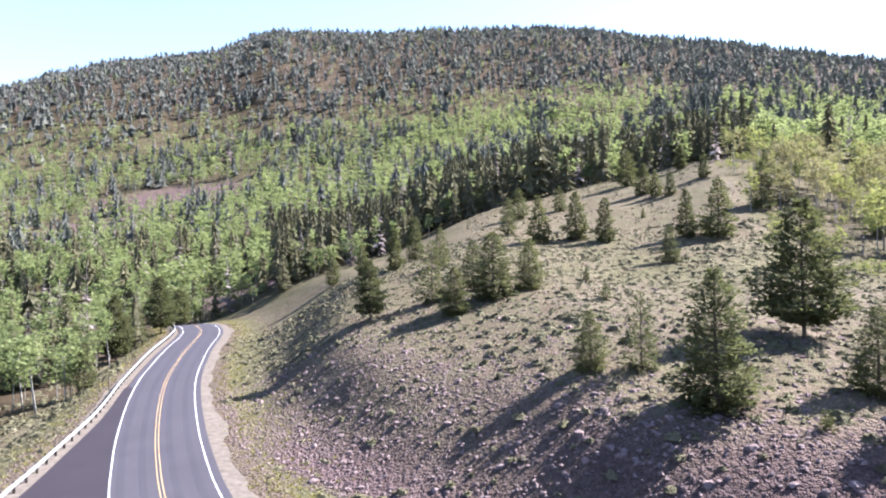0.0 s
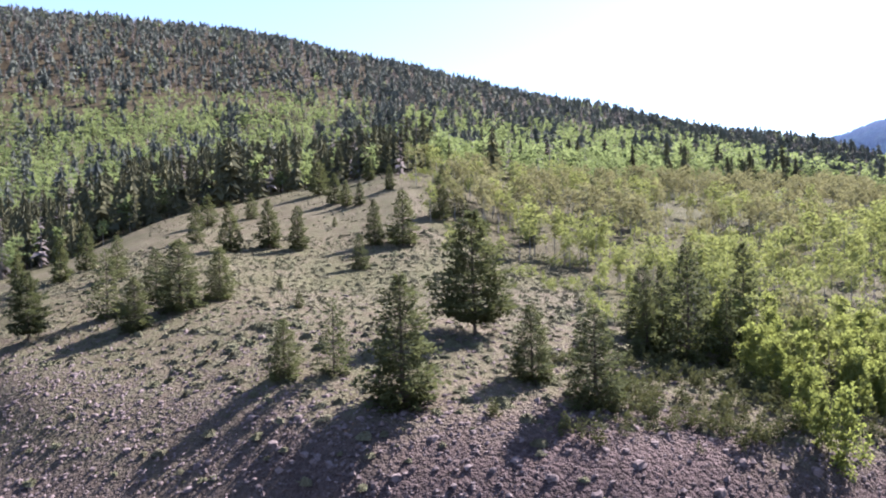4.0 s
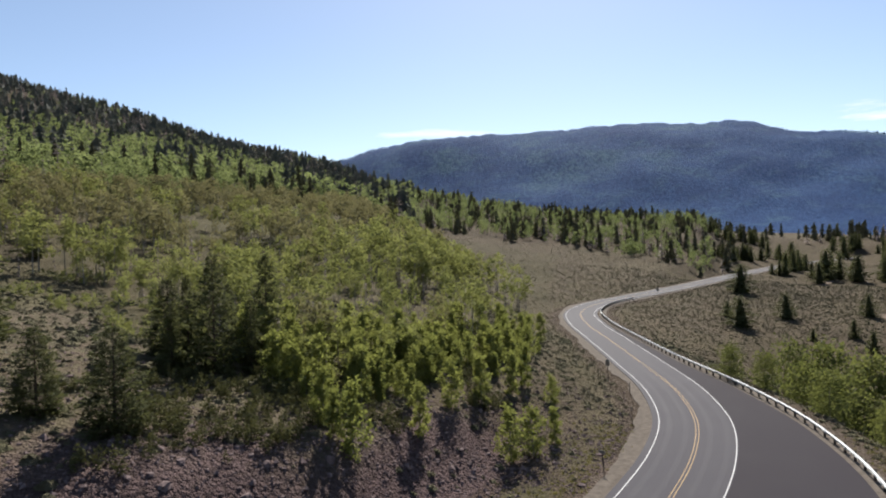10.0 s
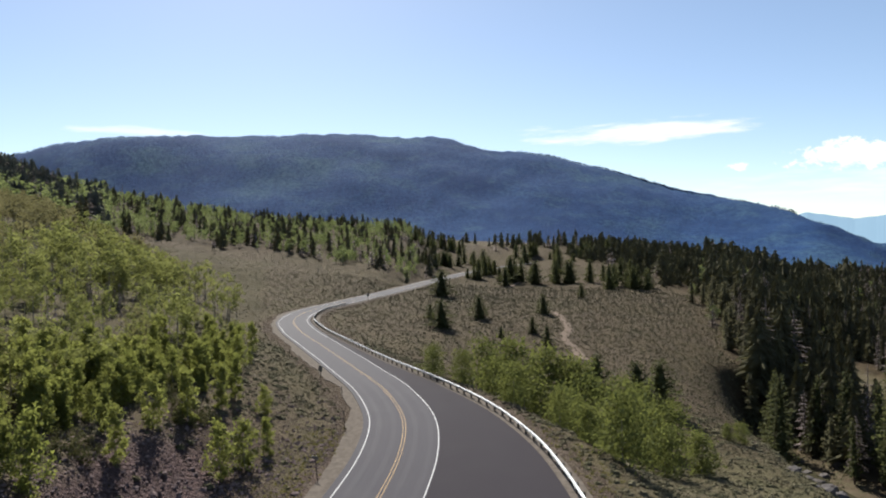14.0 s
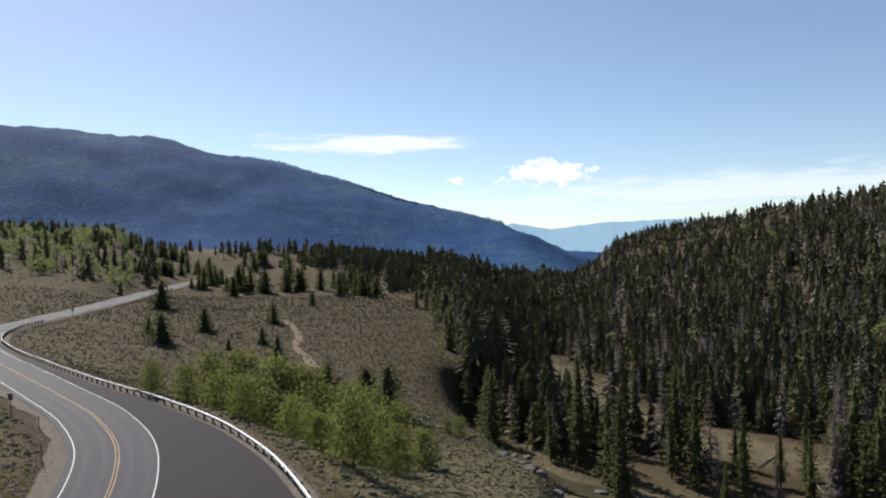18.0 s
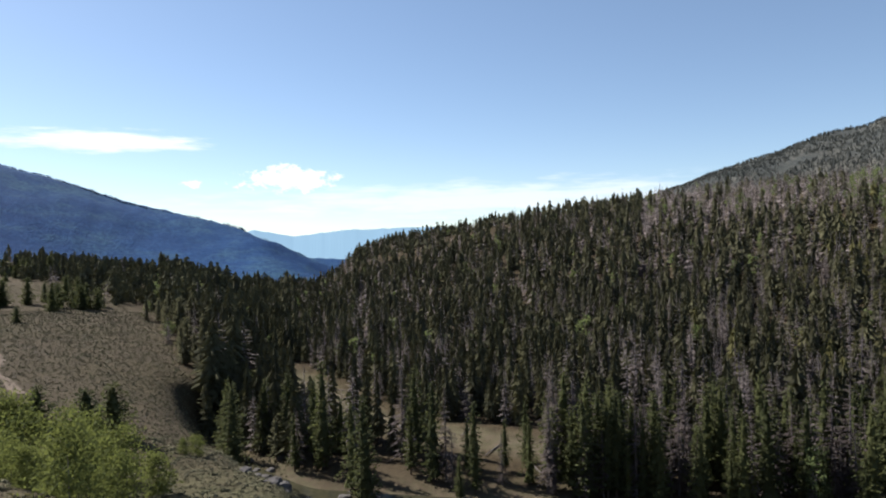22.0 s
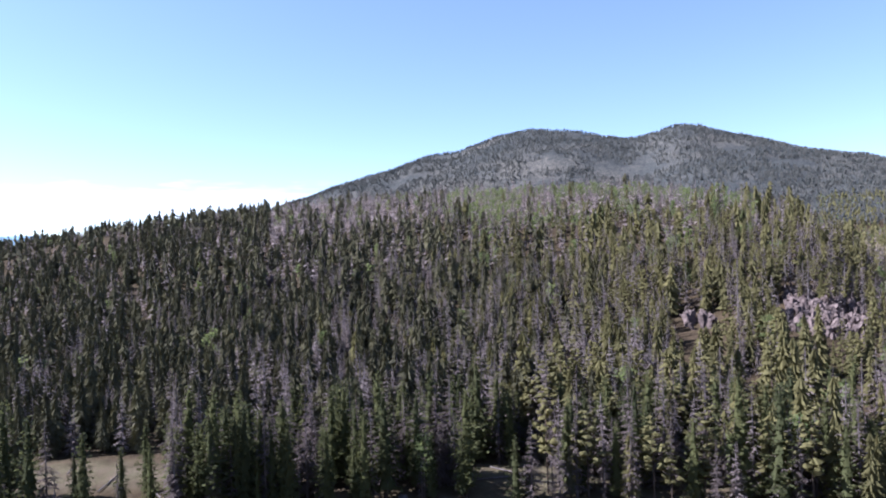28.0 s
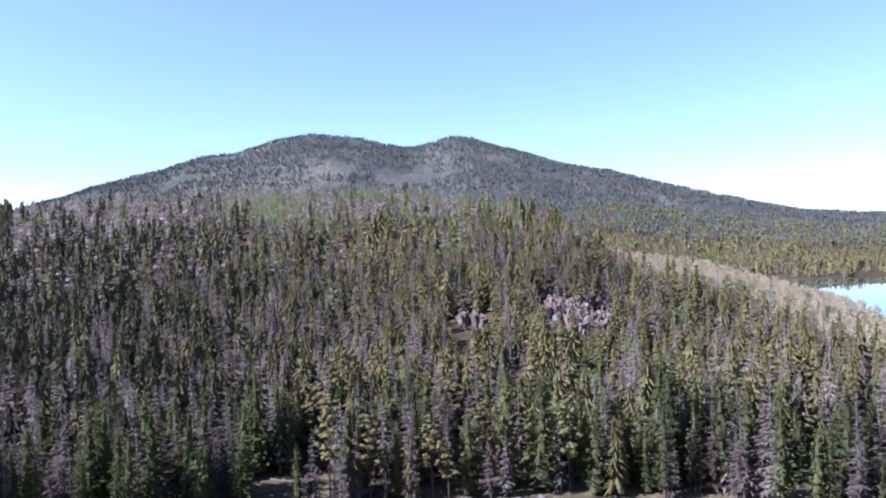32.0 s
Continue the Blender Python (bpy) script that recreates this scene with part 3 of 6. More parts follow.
def polar_index(x, y):
    b = np.degrees(np.arctan2(x, y))
    b = np.where(b < -44, b + 360, b)
    r = np.hypot(x, y)
    fi = np.interp(b, BEAR, np.arange(len(BEAR)))
    fj = np.interp(r, RANGE, np.arange(len(RANGE)))
    return b, r, fi, fj


def ground(x, y):
    """Height of the ground at points."""
    x, y = np.atleast_1d(np.asarray(x, float)), np.atleast_1d(np.asarray(y, float))
    b, r, fi, fj = polar_index(x, y)
    i, j = np.minimum(fi.astype(int), len(BEAR) - 2), np.minimum(fj.astype(int), len(RANGE) - 2)
    u, v = fi - i, fj - j
    g = GROUND_Z
    return g[i, j] * (1 - u) * (1 - v) + g[i + 1, j] * u * (1 - v) + g[i, j + 1] * (1 - u) * v + g[i + 1, j + 1] * u * v

# ---- helpers for building ----
def mesh_of(name, verts, faces, mats, index=None, attrs=(), flat=True):
    """A mesh from arrays: verts (n, 3), faces (m, 3 or 4)."""
    verts, faces = np.asarray(verts, np.float32), np.asarray(faces, np.int32)
    me = bpy.data.meshes.new(name)
    n, k = faces.shape
    me.vertices.add(len(verts))
    me.vertices.foreach_set("co", verts.ravel())
    me.loops.add(n * k)
    me.loops.foreach_set("vertex_index", faces.ravel())
    me.polygons.add(n)
    me.polygons.foreach_set("loop_start", np.arange(0, n * k, k, dtype=np.int32))
    for m in mats:
        me.materials.append(m)
    if index is not None:
        me.polygons.foreach_set("material_index", np.asarray(index, np.int32))
    for key, kind, values in attrs:
        a = me.attributes.new(key, kind, "POINT")
        a.data.foreach_set("color" if kind == "FLOAT_COLOR" else "value", np.asarray(values, np.float32).ravel())
    me.update(calc_edges=True)
    if flat:
        me.shade_flat()
    else:
        me.shade_smooth()
    return me


def part(name, data, parent, label=""):
    ob = new(name, data)
    ob.parent = parent
    return tagged(ob, label=label)


class Soup:
    """Collects triangles with a material number each."""

    def __init__(self):
        self.v, self.f, self.m, self.n = [], [], [], 0

    def add(self, verts, faces, mat=0):
        verts = np.asarray(verts, float).reshape(-1, 3)
        faces = np.asarray(faces, int).reshape(-1, 3)
        self.v.append(verts)
        self.f.append(faces + self.n)
        self.m.append(np.full(len(faces), mat))
        self.n += len(verts)

    def tube(self, a, b, ra, rb, sides=5, mat=0):
        a, b = np.asarray(a, float), np.asarray(b, float)
        d = (b - a) / max(np.linalg.norm(b - a), 1e-6)
        u = np.cross(d, (0.3, 0.9, 0.2))
        u /= np.linalg.norm(u)
        w = np.cross(d, u)
        t = np.arange(sides) / sides * 2 * math.pi
        ring = np.cos(t)[:, None] * u + np.sin(t)[:, None] * w
        i, j = np.arange(sides), (np.arange(sides) + 1) % sides
        self.add(np.r_[a + ring * ra, b + ring * rb], np.r_[np.c_[i, j, i + sides], np.c_[j, j + sides, i + sides]], mat)

    def arrays(self):
        return np.concatenate(self.v), np.concatenate(self.f), np.concatenate(self.m)


# ---- tree forms, one metre high, their foot at the origin ----
def conifer_form(seed, whorls, around, wide=0.16, twigs=0, bare=0.07, sparse=0.0, core=True, trunk_sides=5, power=0.85, droop=0.35):
    """A spruce or fir: trunk and whorls of drooping fronds; twigs > 0 gives each frond side twigs."""
    rng, crown, trunk = np.random.default_rng(seed), Soup(), Soup()
    lean = rng.normal(0, 0.008, 2)
    trunk.tube((0, 0, -0.03), (lean[0], lean[1], 0.97), 0.016, 0.002, trunk_sides)
    for w in range(whorls):
        h = bare + (0.985 - bare) * (w + rng.uniform(-0.3, 0.3)) / (whorls - 0.5)
        reach = wide * max(1 - h, 0.0) ** power * (1 - 0.35 * math.exp(-((h - bare) / 0.06) ** 2)) + 0.008
        turn = rng.uniform(0, 6.28)
        for k in range(around):
            if rng.random() < sparse:
                continue
            a = turn + 6.283 * (k + rng.uniform(-0.35, 0.35)) / around
            long = reach * (rng.uniform(0.5, 1.32) if twigs > 4 else rng.uniform(0.62, 1.22))
            d = np.array([math.cos(a), math.sin(a), 0])
            side = np.array([-d[1], d[0], 0])
            hk = min(max(h + rng.uniform(-0.6, 0.6) / whorls, bare), 0.985)
            root = np.array([lean[0] * hk, lean[1] * hk, hk])
            rise = 0.25 * long if h > 0.75 else 0
            tip = root + d * long + (0, 0, rise - droop * long * (1.1 - h))
            mid = root * 0.45 + tip * 0.55 + (0, 0, 0.05 * long)
            if not twigs:
                wd = long * rng.uniform(0.24, 0.40) + 0.006
                skew = side * long * rng.uniform(-0.25, 0.25)
                crown.add([root + side * wd + d * long * 0.15, root - side * wd + d * long * 0.15, tip + skew], [(0, 1, 2)])
            else:
                wd = long * (0.05 if twigs > 4 else 0.09 if twigs > 1 else 0.17)
                crown.add([root, mid + side * wd, tip, mid - side * wd], [(0, 1, 2), (0, 2, 3)])
                for q in range(twigs):
                    f = (q + 0.8 + rng.uniform(-0.3, 0.3)) / (twigs + 0.6)
                    p = root * (1 - f) + tip * f + (0, 0, 0.04 * long * math.sin(3.1 * f))
                    tw = long * (0.50 - 0.30 * f) * rng.uniform(0.7, 1.25)
                    for s in (-1, 1):
                        e = p + side * s * tw + d * tw * 0.65 - (0, 0, tw * rng.uniform(0.15, 0.55))
                        n = d * tw * (0.17 if twigs > 4 else 0.26 if twigs > 1 else 0.42)
                        crown.add([p - n * 0.6, p + n, e], [(0, 1, 2)])
    if trunk_sides > 3:
        crown.tube((lean[0], lean[1], 0.90), (lean[0], lean[1], 1.0), 0.006, 0.001, 3)
    if core:
        crown.tube((0, 0, bare + 0.03), (lean[0], lean[1], 0.93), wide * (0.26 if twigs > 1 else 0.46), 0.003, 6 if trunk_sides > 3 else 4)
    return crown, trunk


def fan(soup, apex, rim):
    """A ragged skirt: triangles from one apex to a ring of points."""
    n = len(rim)
    k = np.arange(n)
    soup.add(np.r_[[apex], rim], np.c_[np.zeros(n, int), k + 1, (k + 1) % n + 1])


def spire_form(seed, tiers, points, wide, bare=0.06, power=0.75, droop=0.6, trunk_sides=3):
    """A slender spruce: drooping ragged skirts of boughs, one above the other, with uneven tips."""
    rng, crown, trunk = np.random.default_rng(seed), Soup(), Soup()
    lean = rng.normal(0, 0.010, 2)
    trunk.tube((0, 0, -0.03), (lean[0] * 0.9, lean[1] * 0.9, 0.9), 0.014, 0.003, trunk_sides)
    gap = (0.95 - bare) / tiers
    for w in range(tiers):
        h = bare + gap * (w + rng.uniform(-0.25, 0.25))
        reach = wide * (1 - h) ** power * rng.uniform(0.72, 1.22) * (0.7 if w == 0 else 1) + 0.010
        a = rng.uniform(0, 6.28) + 6.283 * (np.arange(points) + rng.uniform(-0.35, 0.35, points)) / points
        r = reach * np.where(np.arange(points) % 2 == 0, rng.uniform(0.80, 1.45, points), rng.uniform(0.25, 0.62, points))
        mid = lean * h + rng.normal(0, 0.10 * reach, 2)
        z = h - r * droop * rng.uniform(0.3, 1.3, points) + gap * 0.4
        fan(crown, (lean[0] * h, lean[1] * h, min(h + gap * rng.uniform(1.5, 2.1), 1.0) if w < tiers - 1 else 1.0), np.c_[mid[0] + np.cos(a) * r, mid[1] + np.sin(a) * r, z])
    return crown, trunk


def tuft_blob(soup, rng, centre, size, tall=0.8, spikes=4):
    """A clump of foliage: an uneven lump with a few tufts that stick out."""
    v = np.array([(1, 0, 0), (0, 1, 0), (-1, 0, 0), (0, -1, 0), (0, 0, 1), (0, 0, -1)]) @ np.array(Euler(rng.uniform(-0.6, 0.6, 3)).to_matrix())
    v = v * rng.uniform(0.65, 1.3, (6, 1)) * (size, size, size * tall) + centre
    soup.add(v, [(0, 1, 4), (1, 2, 4), (2, 3, 4), (3, 0, 4), (1, 0, 5), (2, 1, 5), (3, 2, 5), (0, 3, 5)])
    for k in range(spikes):
        d = rng.normal(0, 1, 3)
        d /= np.linalg.norm(d)
        e = np.cross(d, rng.normal(0, 1, 3)) * size * 0.3
        p = centre + d * size * (1, 1, tall) * 0.55
        soup.add([p - e, p + e, centre + d * size * (1, 1, tall) * rng.uniform(1.2, 1.65)], [(0, 1, 2)])


def clump_form(seed, clumps, wide, low, size, tall=0.8, spikes=3, top=0.95, trunk_sides=3, stem=0.011):
    """A round-crowned tree, pine or aspen: a bare stem and clumps of foliage with gaps."""
    rng, crown, trunk = np.random.default_rng(seed), Soup(), Soup()
    lean = rng.normal(0, 0.02, 2)
    trunk.tube((0, 0, -0.03), (lean[0] * 0.85, lean[1] * 0.85, 0.85), stem, stem * 0.35, trunk_sides)
    for k in range(clumps):
        u = (k + rng.random()) / clumps
        h = low + (top - low) * u
        spread = wide * (0.35 + 0.65 * math.sin(math.pi * min(u * 0.72 + 0.25, 1))) * rng.uniform(0.15, 0.75)
        a = k * 2.4 + rng.uniform(-0.7, 0.7)
        tuft_blob(crown, rng, np.array([math.cos(a) * spread + lean[0] * h, math.sin(a) * spread + lean[1] * h, h]), size * rng.uniform(0.7, 1.25) * (1.1 - 0.45 * u), tall, spikes)
    return crown, trunk


def bough_form(seed, boughs, sprays, wide, bare=0.04, power=0.8, size=0.035, low_lift=-0.15, high_lift=0.55, core=0.5, trunk_sides=6, lobes=0.2):
    """A conifer seen close: boughs round the trunk, each a spray of short needle twigs."""
    rng, crown, trunk = np.random.default_rng(seed), Soup(), Soup()
    lean = rng.normal(0, 0.008, 2)
    trunk.tube((0, 0, -0.03), (lean[0], lean[1], 0.97), 0.016, 0.002, trunk_sides)
    if core:
        n = 9
        for w in range(n):
            h = bare + 0.02 + (0.9 - bare) * w / n
            reach = wide * core * (1 - h) ** power
            a = rng.uniform(0, 6.28) + 6.283 * np.arange(8) / 8
            r = reach * rng.uniform(0.7, 1.2, 8)
            fan(crown, (lean[0] * h, lean[1] * h, min(h + 0.2, 0.97)), np.c_[np.cos(a) * r, np.sin(a) * r, h + rng.uniform(-0.02, 0.02, 8)])
    phase = rng.uniform(0, 6.28, 3)
    for k in range(boughs):
        u = (k + rng.random()) / boughs
        h = bare + (0.985 - bare) * u ** 1.1
        a = k * 2.39996 + rng.uniform(-0.5, 0.5)
        lobe = 1 + lobes * math.sin(2 * a + phase[0]) * math.sin(9 * h + phase[1]) + lobes * math.sin(31 * h + phase[2])
        reach = wide * (1 - h) ** power * lobe * rng.uniform(0.72, 1.16) * (1 - 0.45 * math.exp(-((h - bare) / 0.10) ** 2)) + 0.012
        d, side = np.array([math.cos(a), math.sin(a), 0]), np.array([-math.sin(a), math.cos(a), 0])
        lift = low_lift + (high_lift - low_lift) * h
        root = np.array([lean[0] * h, lean[1] * h, h])
        trunk.tube(root, root + d * reach * 0.8 + (0, 0, lift * reach * 0.8), 0.0035 * (1.2 - h), 0.001, 3)
        n = max(int(sprays * (0.35 + 0.65 * reach / wide)), 4)
        f = rng.uniform(0.22, 1.0, (n, 1)) ** 0.75
        p = root + (d * reach + (0, 0, lift * reach)) * f + side * rng.normal(0, 0.23, (n, 1)) * reach * (1.15 - 0.6 * f) + rng.normal(0, 1, (n, 3)) * (0.004, 0.004, 0.009)
        way = d * rng.uniform(0.4, 1.0, (n, 1)) + side * rng.normal(0, 0.55, (n, 1)) + np.array([0, 0, 1]) * rng.normal(0.18, 0.28, (n, 1))
        way /= np.linalg.norm(way, axis=1)[:, None]
        flat = np.cross(way, rng.normal(0, 1, (n, 3)) * 0.55 + (0, 0, 1))
        flat /= np.linalg.norm(flat, axis=1)[:, None]
        s = size * rng.uniform(0.65, 1.35, (n, 1)) * (0.55 + 0.45 * (1 - h))
        v = np.stack([p - way * s * 0.3, p + way * s * 0.3 + flat * s * 0.36, p + way * s, p + way * s * 0.3 - flat * s * 0.36], 1).reshape(-1, 3)
        i = np.arange(n)[:, None] * 4
        crown.add(v, np.concatenate([i + (0, 1, 2), i + (0, 2, 3)]))
    return crown, trunk


def aspen_form(seed, clumps, leaves, size, low=0.35, wide=0.2, limbs=4, trunk_sides=5, single=False, loose=1.0):
    """An aspen: pale slender trunk, rising limbs and clumps of small leaves with gaps."""
    rng, crown, trunk = np.random.default_rng(seed), Soup(), Soup()
    lean = rng.normal(0, 0.025, 2)
    trunk.tube((0, 0, -0.03), (lean[0] * 0.6, lean[1] * 0.6, 0.6), 0.012, 0.007, trunk_sides)
    if not single:
        trunk.tube((lean[0] * 0.6, lean[1] * 0.6, 0.6), (lean[0], lean[1], 0.96), 0.007, 0.001, trunk_sides)
    for k in range(limbs):
        h, a = rng.uniform(low, 0.8), rng.uniform(0, 6.28)
        e = np.array([math.cos(a) * wide * 0.7, math.sin(a) * wide * 0.7, h + rng.uniform(0.08, 0.2)])
        trunk.tube((lean[0] * h, lean[1] * h, h), e, 0.004, 0.001, 3)
    for k in range(clumps):
        h = low + (0.97 - low) * (k + rng.random()) / clumps
        u = (h - low) / (1 - low)
        spread = wide * (0.35 + 0.65 * math.sin(math.pi * min(u * 0.75 + 0.2, 1))) * rng.uniform(0.3, 1.0)
        a = rng.uniform(0, 6.28)
        c = np.array([math.cos(a) * spread + lean[0] * h, math.sin(a) * spread + lean[1] * h, h])
        p = c + rng.normal(0, 1, (leaves, 3)) * np.array([0.055, 0.055, 0.045]) * (wide / 0.2 * loose)
        d = rng.normal(0, 1, (leaves, 3))
        d /= np.linalg.norm(d, axis=1)[:, None]
        e = np.cross(d, rng.normal(0, 1, (leaves, 3)))
        e /= np.linalg.norm(e, axis=1)[:, None]
        s = size * rng.uniform(0.6, 1.3, (leaves, 1))
        v = np.stack([p - d * s, p + e * s * 0.8, p + d * s, p - e * s * 0.8], 1).reshape(-1, 3)
        i = np.arange(leaves)[:, None] * 4
        crown.add(v, i + (0, 1, 2) if single else np.concatenate([i + (0, 1, 2), i + (0, 2, 3)]))
    return crown, trunk


def bush_form(seed, rings=3, sides=7, rough=0.3):
    """A low brush mound: an uneven dome with ragged bulges."""
    rng, crown = np.random.default_rng(seed), Soup()
    v = [(rng.normal(0, 0.1), rng.normal(0, 0.1), rng.uniform(0.8, 1.05))]
    for k in range(rings):
        up = math.radians(62 - 66 * k / max(rings - 1, 1))
        turn = rng.uniform(0, 1)
        for q in range(sides):
            t, w = turn + 6.283 * q / sides, rng.uniform(1 - rough, 1 + rough)
            v.append((math.cos(t) * math.cos(up) * w, math.sin(t) * math.cos(up) * w, math.sin(up) * rng.uniform(1 - rough, 1 + rough)))
    f = [(0, 1 + q, 1 + (q + 1) % sides) for q in range(sides)]
    for k in range(rings - 1):
        for q in range(sides):
            i, j = 1 + k * sides + q, 1 + k * sides + (q + 1) % sides
            f += [(i, i + sides, j), (j, i + sides, j + sides)]
    crown.add(np.array(v) * (0.85, 0.85, 0.8), f)
    for k in range(3 * rings + 3):  # twigs that stick out
        t, up, w = rng.uniform(0, 6.283), rng.uniform(0.1, 1.35), rng.uniform(0.10, 0.24)
        d = np.array([math.cos(t) * math.cos(up), math.sin(t) * math.cos(up), math.sin(up)])
        e = np.array([-math.sin(t), math.cos(t), rng.normal(0, 0.4)]) * w
        crown.add([d * 0.6 - e, d * 0.6 + e, d * rng.uniform(1.0, 1.3)], [(0, 1, 2)])
    return crown, None


def tuft_form(seed, blades=12):
    """A tuft of weeds: thin blades fanning out of one root."""
    rng, crown = np.random.default_rng(seed), Soup()
    for k in range(blades):
        t, out, w = rng.uniform(0, 6.283), rng.uniform(0.2, 1.0), rng.uniform(0.06, 0.14)
        d, e = np.array([math.cos(t), math.sin(t), 0]), np.array([-math.sin(t), math.cos(t), 0]) * w
        crown.add([d * 0.2 - e, d * 0.2 + e, d * out + (0, 0, rng.uniform(0.5, 1.2) * (1.15 - 0.5 * out))], [(0, 1, 2)])
    return crown, None


def pebble_form(seed):
    """A small angular stone of eight faces."""
    rng, crown = np.random.default_rng(seed), Soup()
    v = np.array([(1, 0, 0), (0, 1, 0), (-1, 0, 0), (0, -1, 0), (0, 0, 0.8), (0, 0, -0.8)]) * rng.uniform(0.6, 1.25, (6, 1)) + rng.normal(0, 0.15, (6, 3))
    crown.add(v, [(0, 1, 4), (1, 2, 4), (2, 3, 4), (3, 0, 4), (1, 0, 5), (2, 1, 5), (3, 2, 5), (0, 3, 5)])
    return crown, None


def stone_form(seed, smoothness=0.75):
    """A rough stone: a cube pulled into an uneven lump."""
    rng = np.random.default_rng(seed)
    bm = bmesh.new()
    bmesh.ops.create_icosphere(bm, subdivisions=1, radius=1)
    v = np.array([x.co[:] for x in bm.verts])
    f = np.array([[x.index for x in p.verts] for p in bm.faces])
    bm.free()
    v *= rng.uniform(smoothness - 0.25, smoothness + 0.35, (len(v), 1)) * rng.uniform(0.7, 1.2, (1, 3))
    v[:, 2] *= 0.7
    s = Soup()
    s.add(v, f)
    return s, None


def spread(name, forms, x, y, z, height, width, tint, mats, label, category, seed=5, kind="stuff"):
    """One object of kind stuff: copies of the forms, each turned and scaled."""
    rng = np.random.default_rng(seed)
    pick = rng.integers(0, len(forms), len(x))
    turn = rng.uniform(0, 6.283, len(x))
    vs, fs, ms, ts, base = [], [], [], [], 0
    for k, (crown, trunk) in enumerate(forms):
        sel = np.nonzero(pick == k)[0]
        if not len(sel):
            continue
        v, f, m = crown.arrays()
        if trunk is not None:
            v2, f2, m2 = trunk.arrays()
            v, f, m = np.r_[v, v2], np.r_[f, f2 + len(v)], np.r_[m, m2 + 1]
        c, s = np.cos(turn[sel])[:, None], np.sin(turn[sel])[:, None]
        w, h = width[sel][:, None], height[sel][:, None]
        px = (v[None, :, 0] * c - v[None, :, 1] * s) * w + x[sel][:, None]
        py = (v[None, :, 0] * s + v[None, :, 1] * c) * w + y[sel][:, None]
        pz = v[None, :, 2] * h + z[sel][:, None]
        vs.append(np.stack([px, py, pz], 2).reshape(-1, 3))
        fs.append((f[None] + np.arange(len(sel))[:, None, None] * len(v) + base).reshape(-1, 3))
        ms.append(np.tile(m, len(sel)))
        ts.append(np.repeat(tint[sel], len(v)))
        base += len(v) * len(sel)
    me = mesh_of(name, np.concatenate(vs), np.concatenate(fs), mats, np.concatenate(ms), [("tint", "FLOAT", np.concatenate(ts))])
    return tagged(new(name, me), label, category, kind=kind)


def sow(count, b0, b1, r0, r1, seed):
    """Random places, even by area, in a sector."""
    rng = np.random.default_rng(seed)
    r = np.sqrt(rng.uniform(r0 * r0, r1 * r1, count))
    b = rng.uniform(b0, b1, count)
    return b, r, r * np.sin(np.radians(b)), r * np.cos(np.radians(b)), rng


# ---- the ground ----
def ramp_of(b, *pairs):
    return np.interp(b, [p[0] for p in pairs], [p[1] for p in pairs])


def open_limit(b):
    """How far the bare ground round the bend reaches before the woods begin."""
    return ramp_of(b, (-44, 84), (-32, 88), (-28, 100), (-24, 124), (-20, 180), (-17, 186), (-14, 176), (-5, 182), (5, 192), (14, 205), (21, 205), (24, 130), (30, 108),
                   (36, 90), (38, 75), (42, 60), (50, 53), (57, 57), (62, 72), (66, 100), (70, 140), (72, 360), (80, 330), (84, 300), (86, 560), (94, 560), (97, 430),
                   (102, 330), (104, 305), (105.3, 268), (106.6, 222), (107.5, 186), (110, 168), (113, 160), (118, 128), (140, 122), (170, 118), (210, 122))


def meadow_at(b, r):
    """The tan meadow above the far bend."""
    top = ramp_of(b, (57, 330), (58, 335), (65, 360), (71, 370), (80, 330), (84, 300), (85, 420))
    bottom = ramp_of(b, (57, 340), (58.5, 300), (61, 225), (65.5, 165), (70, 125), (73, 60))
    return (b > 57) & (b < 86) & (r < top) & (r > bottom)


GLADE = np.array([(240, -108), (208, -104), (178, -98), (150, -94), (128, -100), (104, -108), (86, -124), (60, -132), (37, -129), (6, -134), (-30, -130), (-56, -126)], float)
BARE = ((-29.5, 440, 46, 26), (-21, 520, 60, 30), (-25.5, 470, 30, 14), (-17, 215, 26, 12), (144.8, 297, 8, 8))  # stony clearings: bearing, distance, half length, half depth


def glade_distance(x, y):
    fine = np.concatenate([np.linspace(a, b, 12) for a, b in zip(GLADE[:-1], GLADE[1:])])
    return np.sqrt(((x[:, None] - fine[None, :, 0]) ** 2 + (y[:, None] - fine[None, :, 1]) ** 2).min(1))


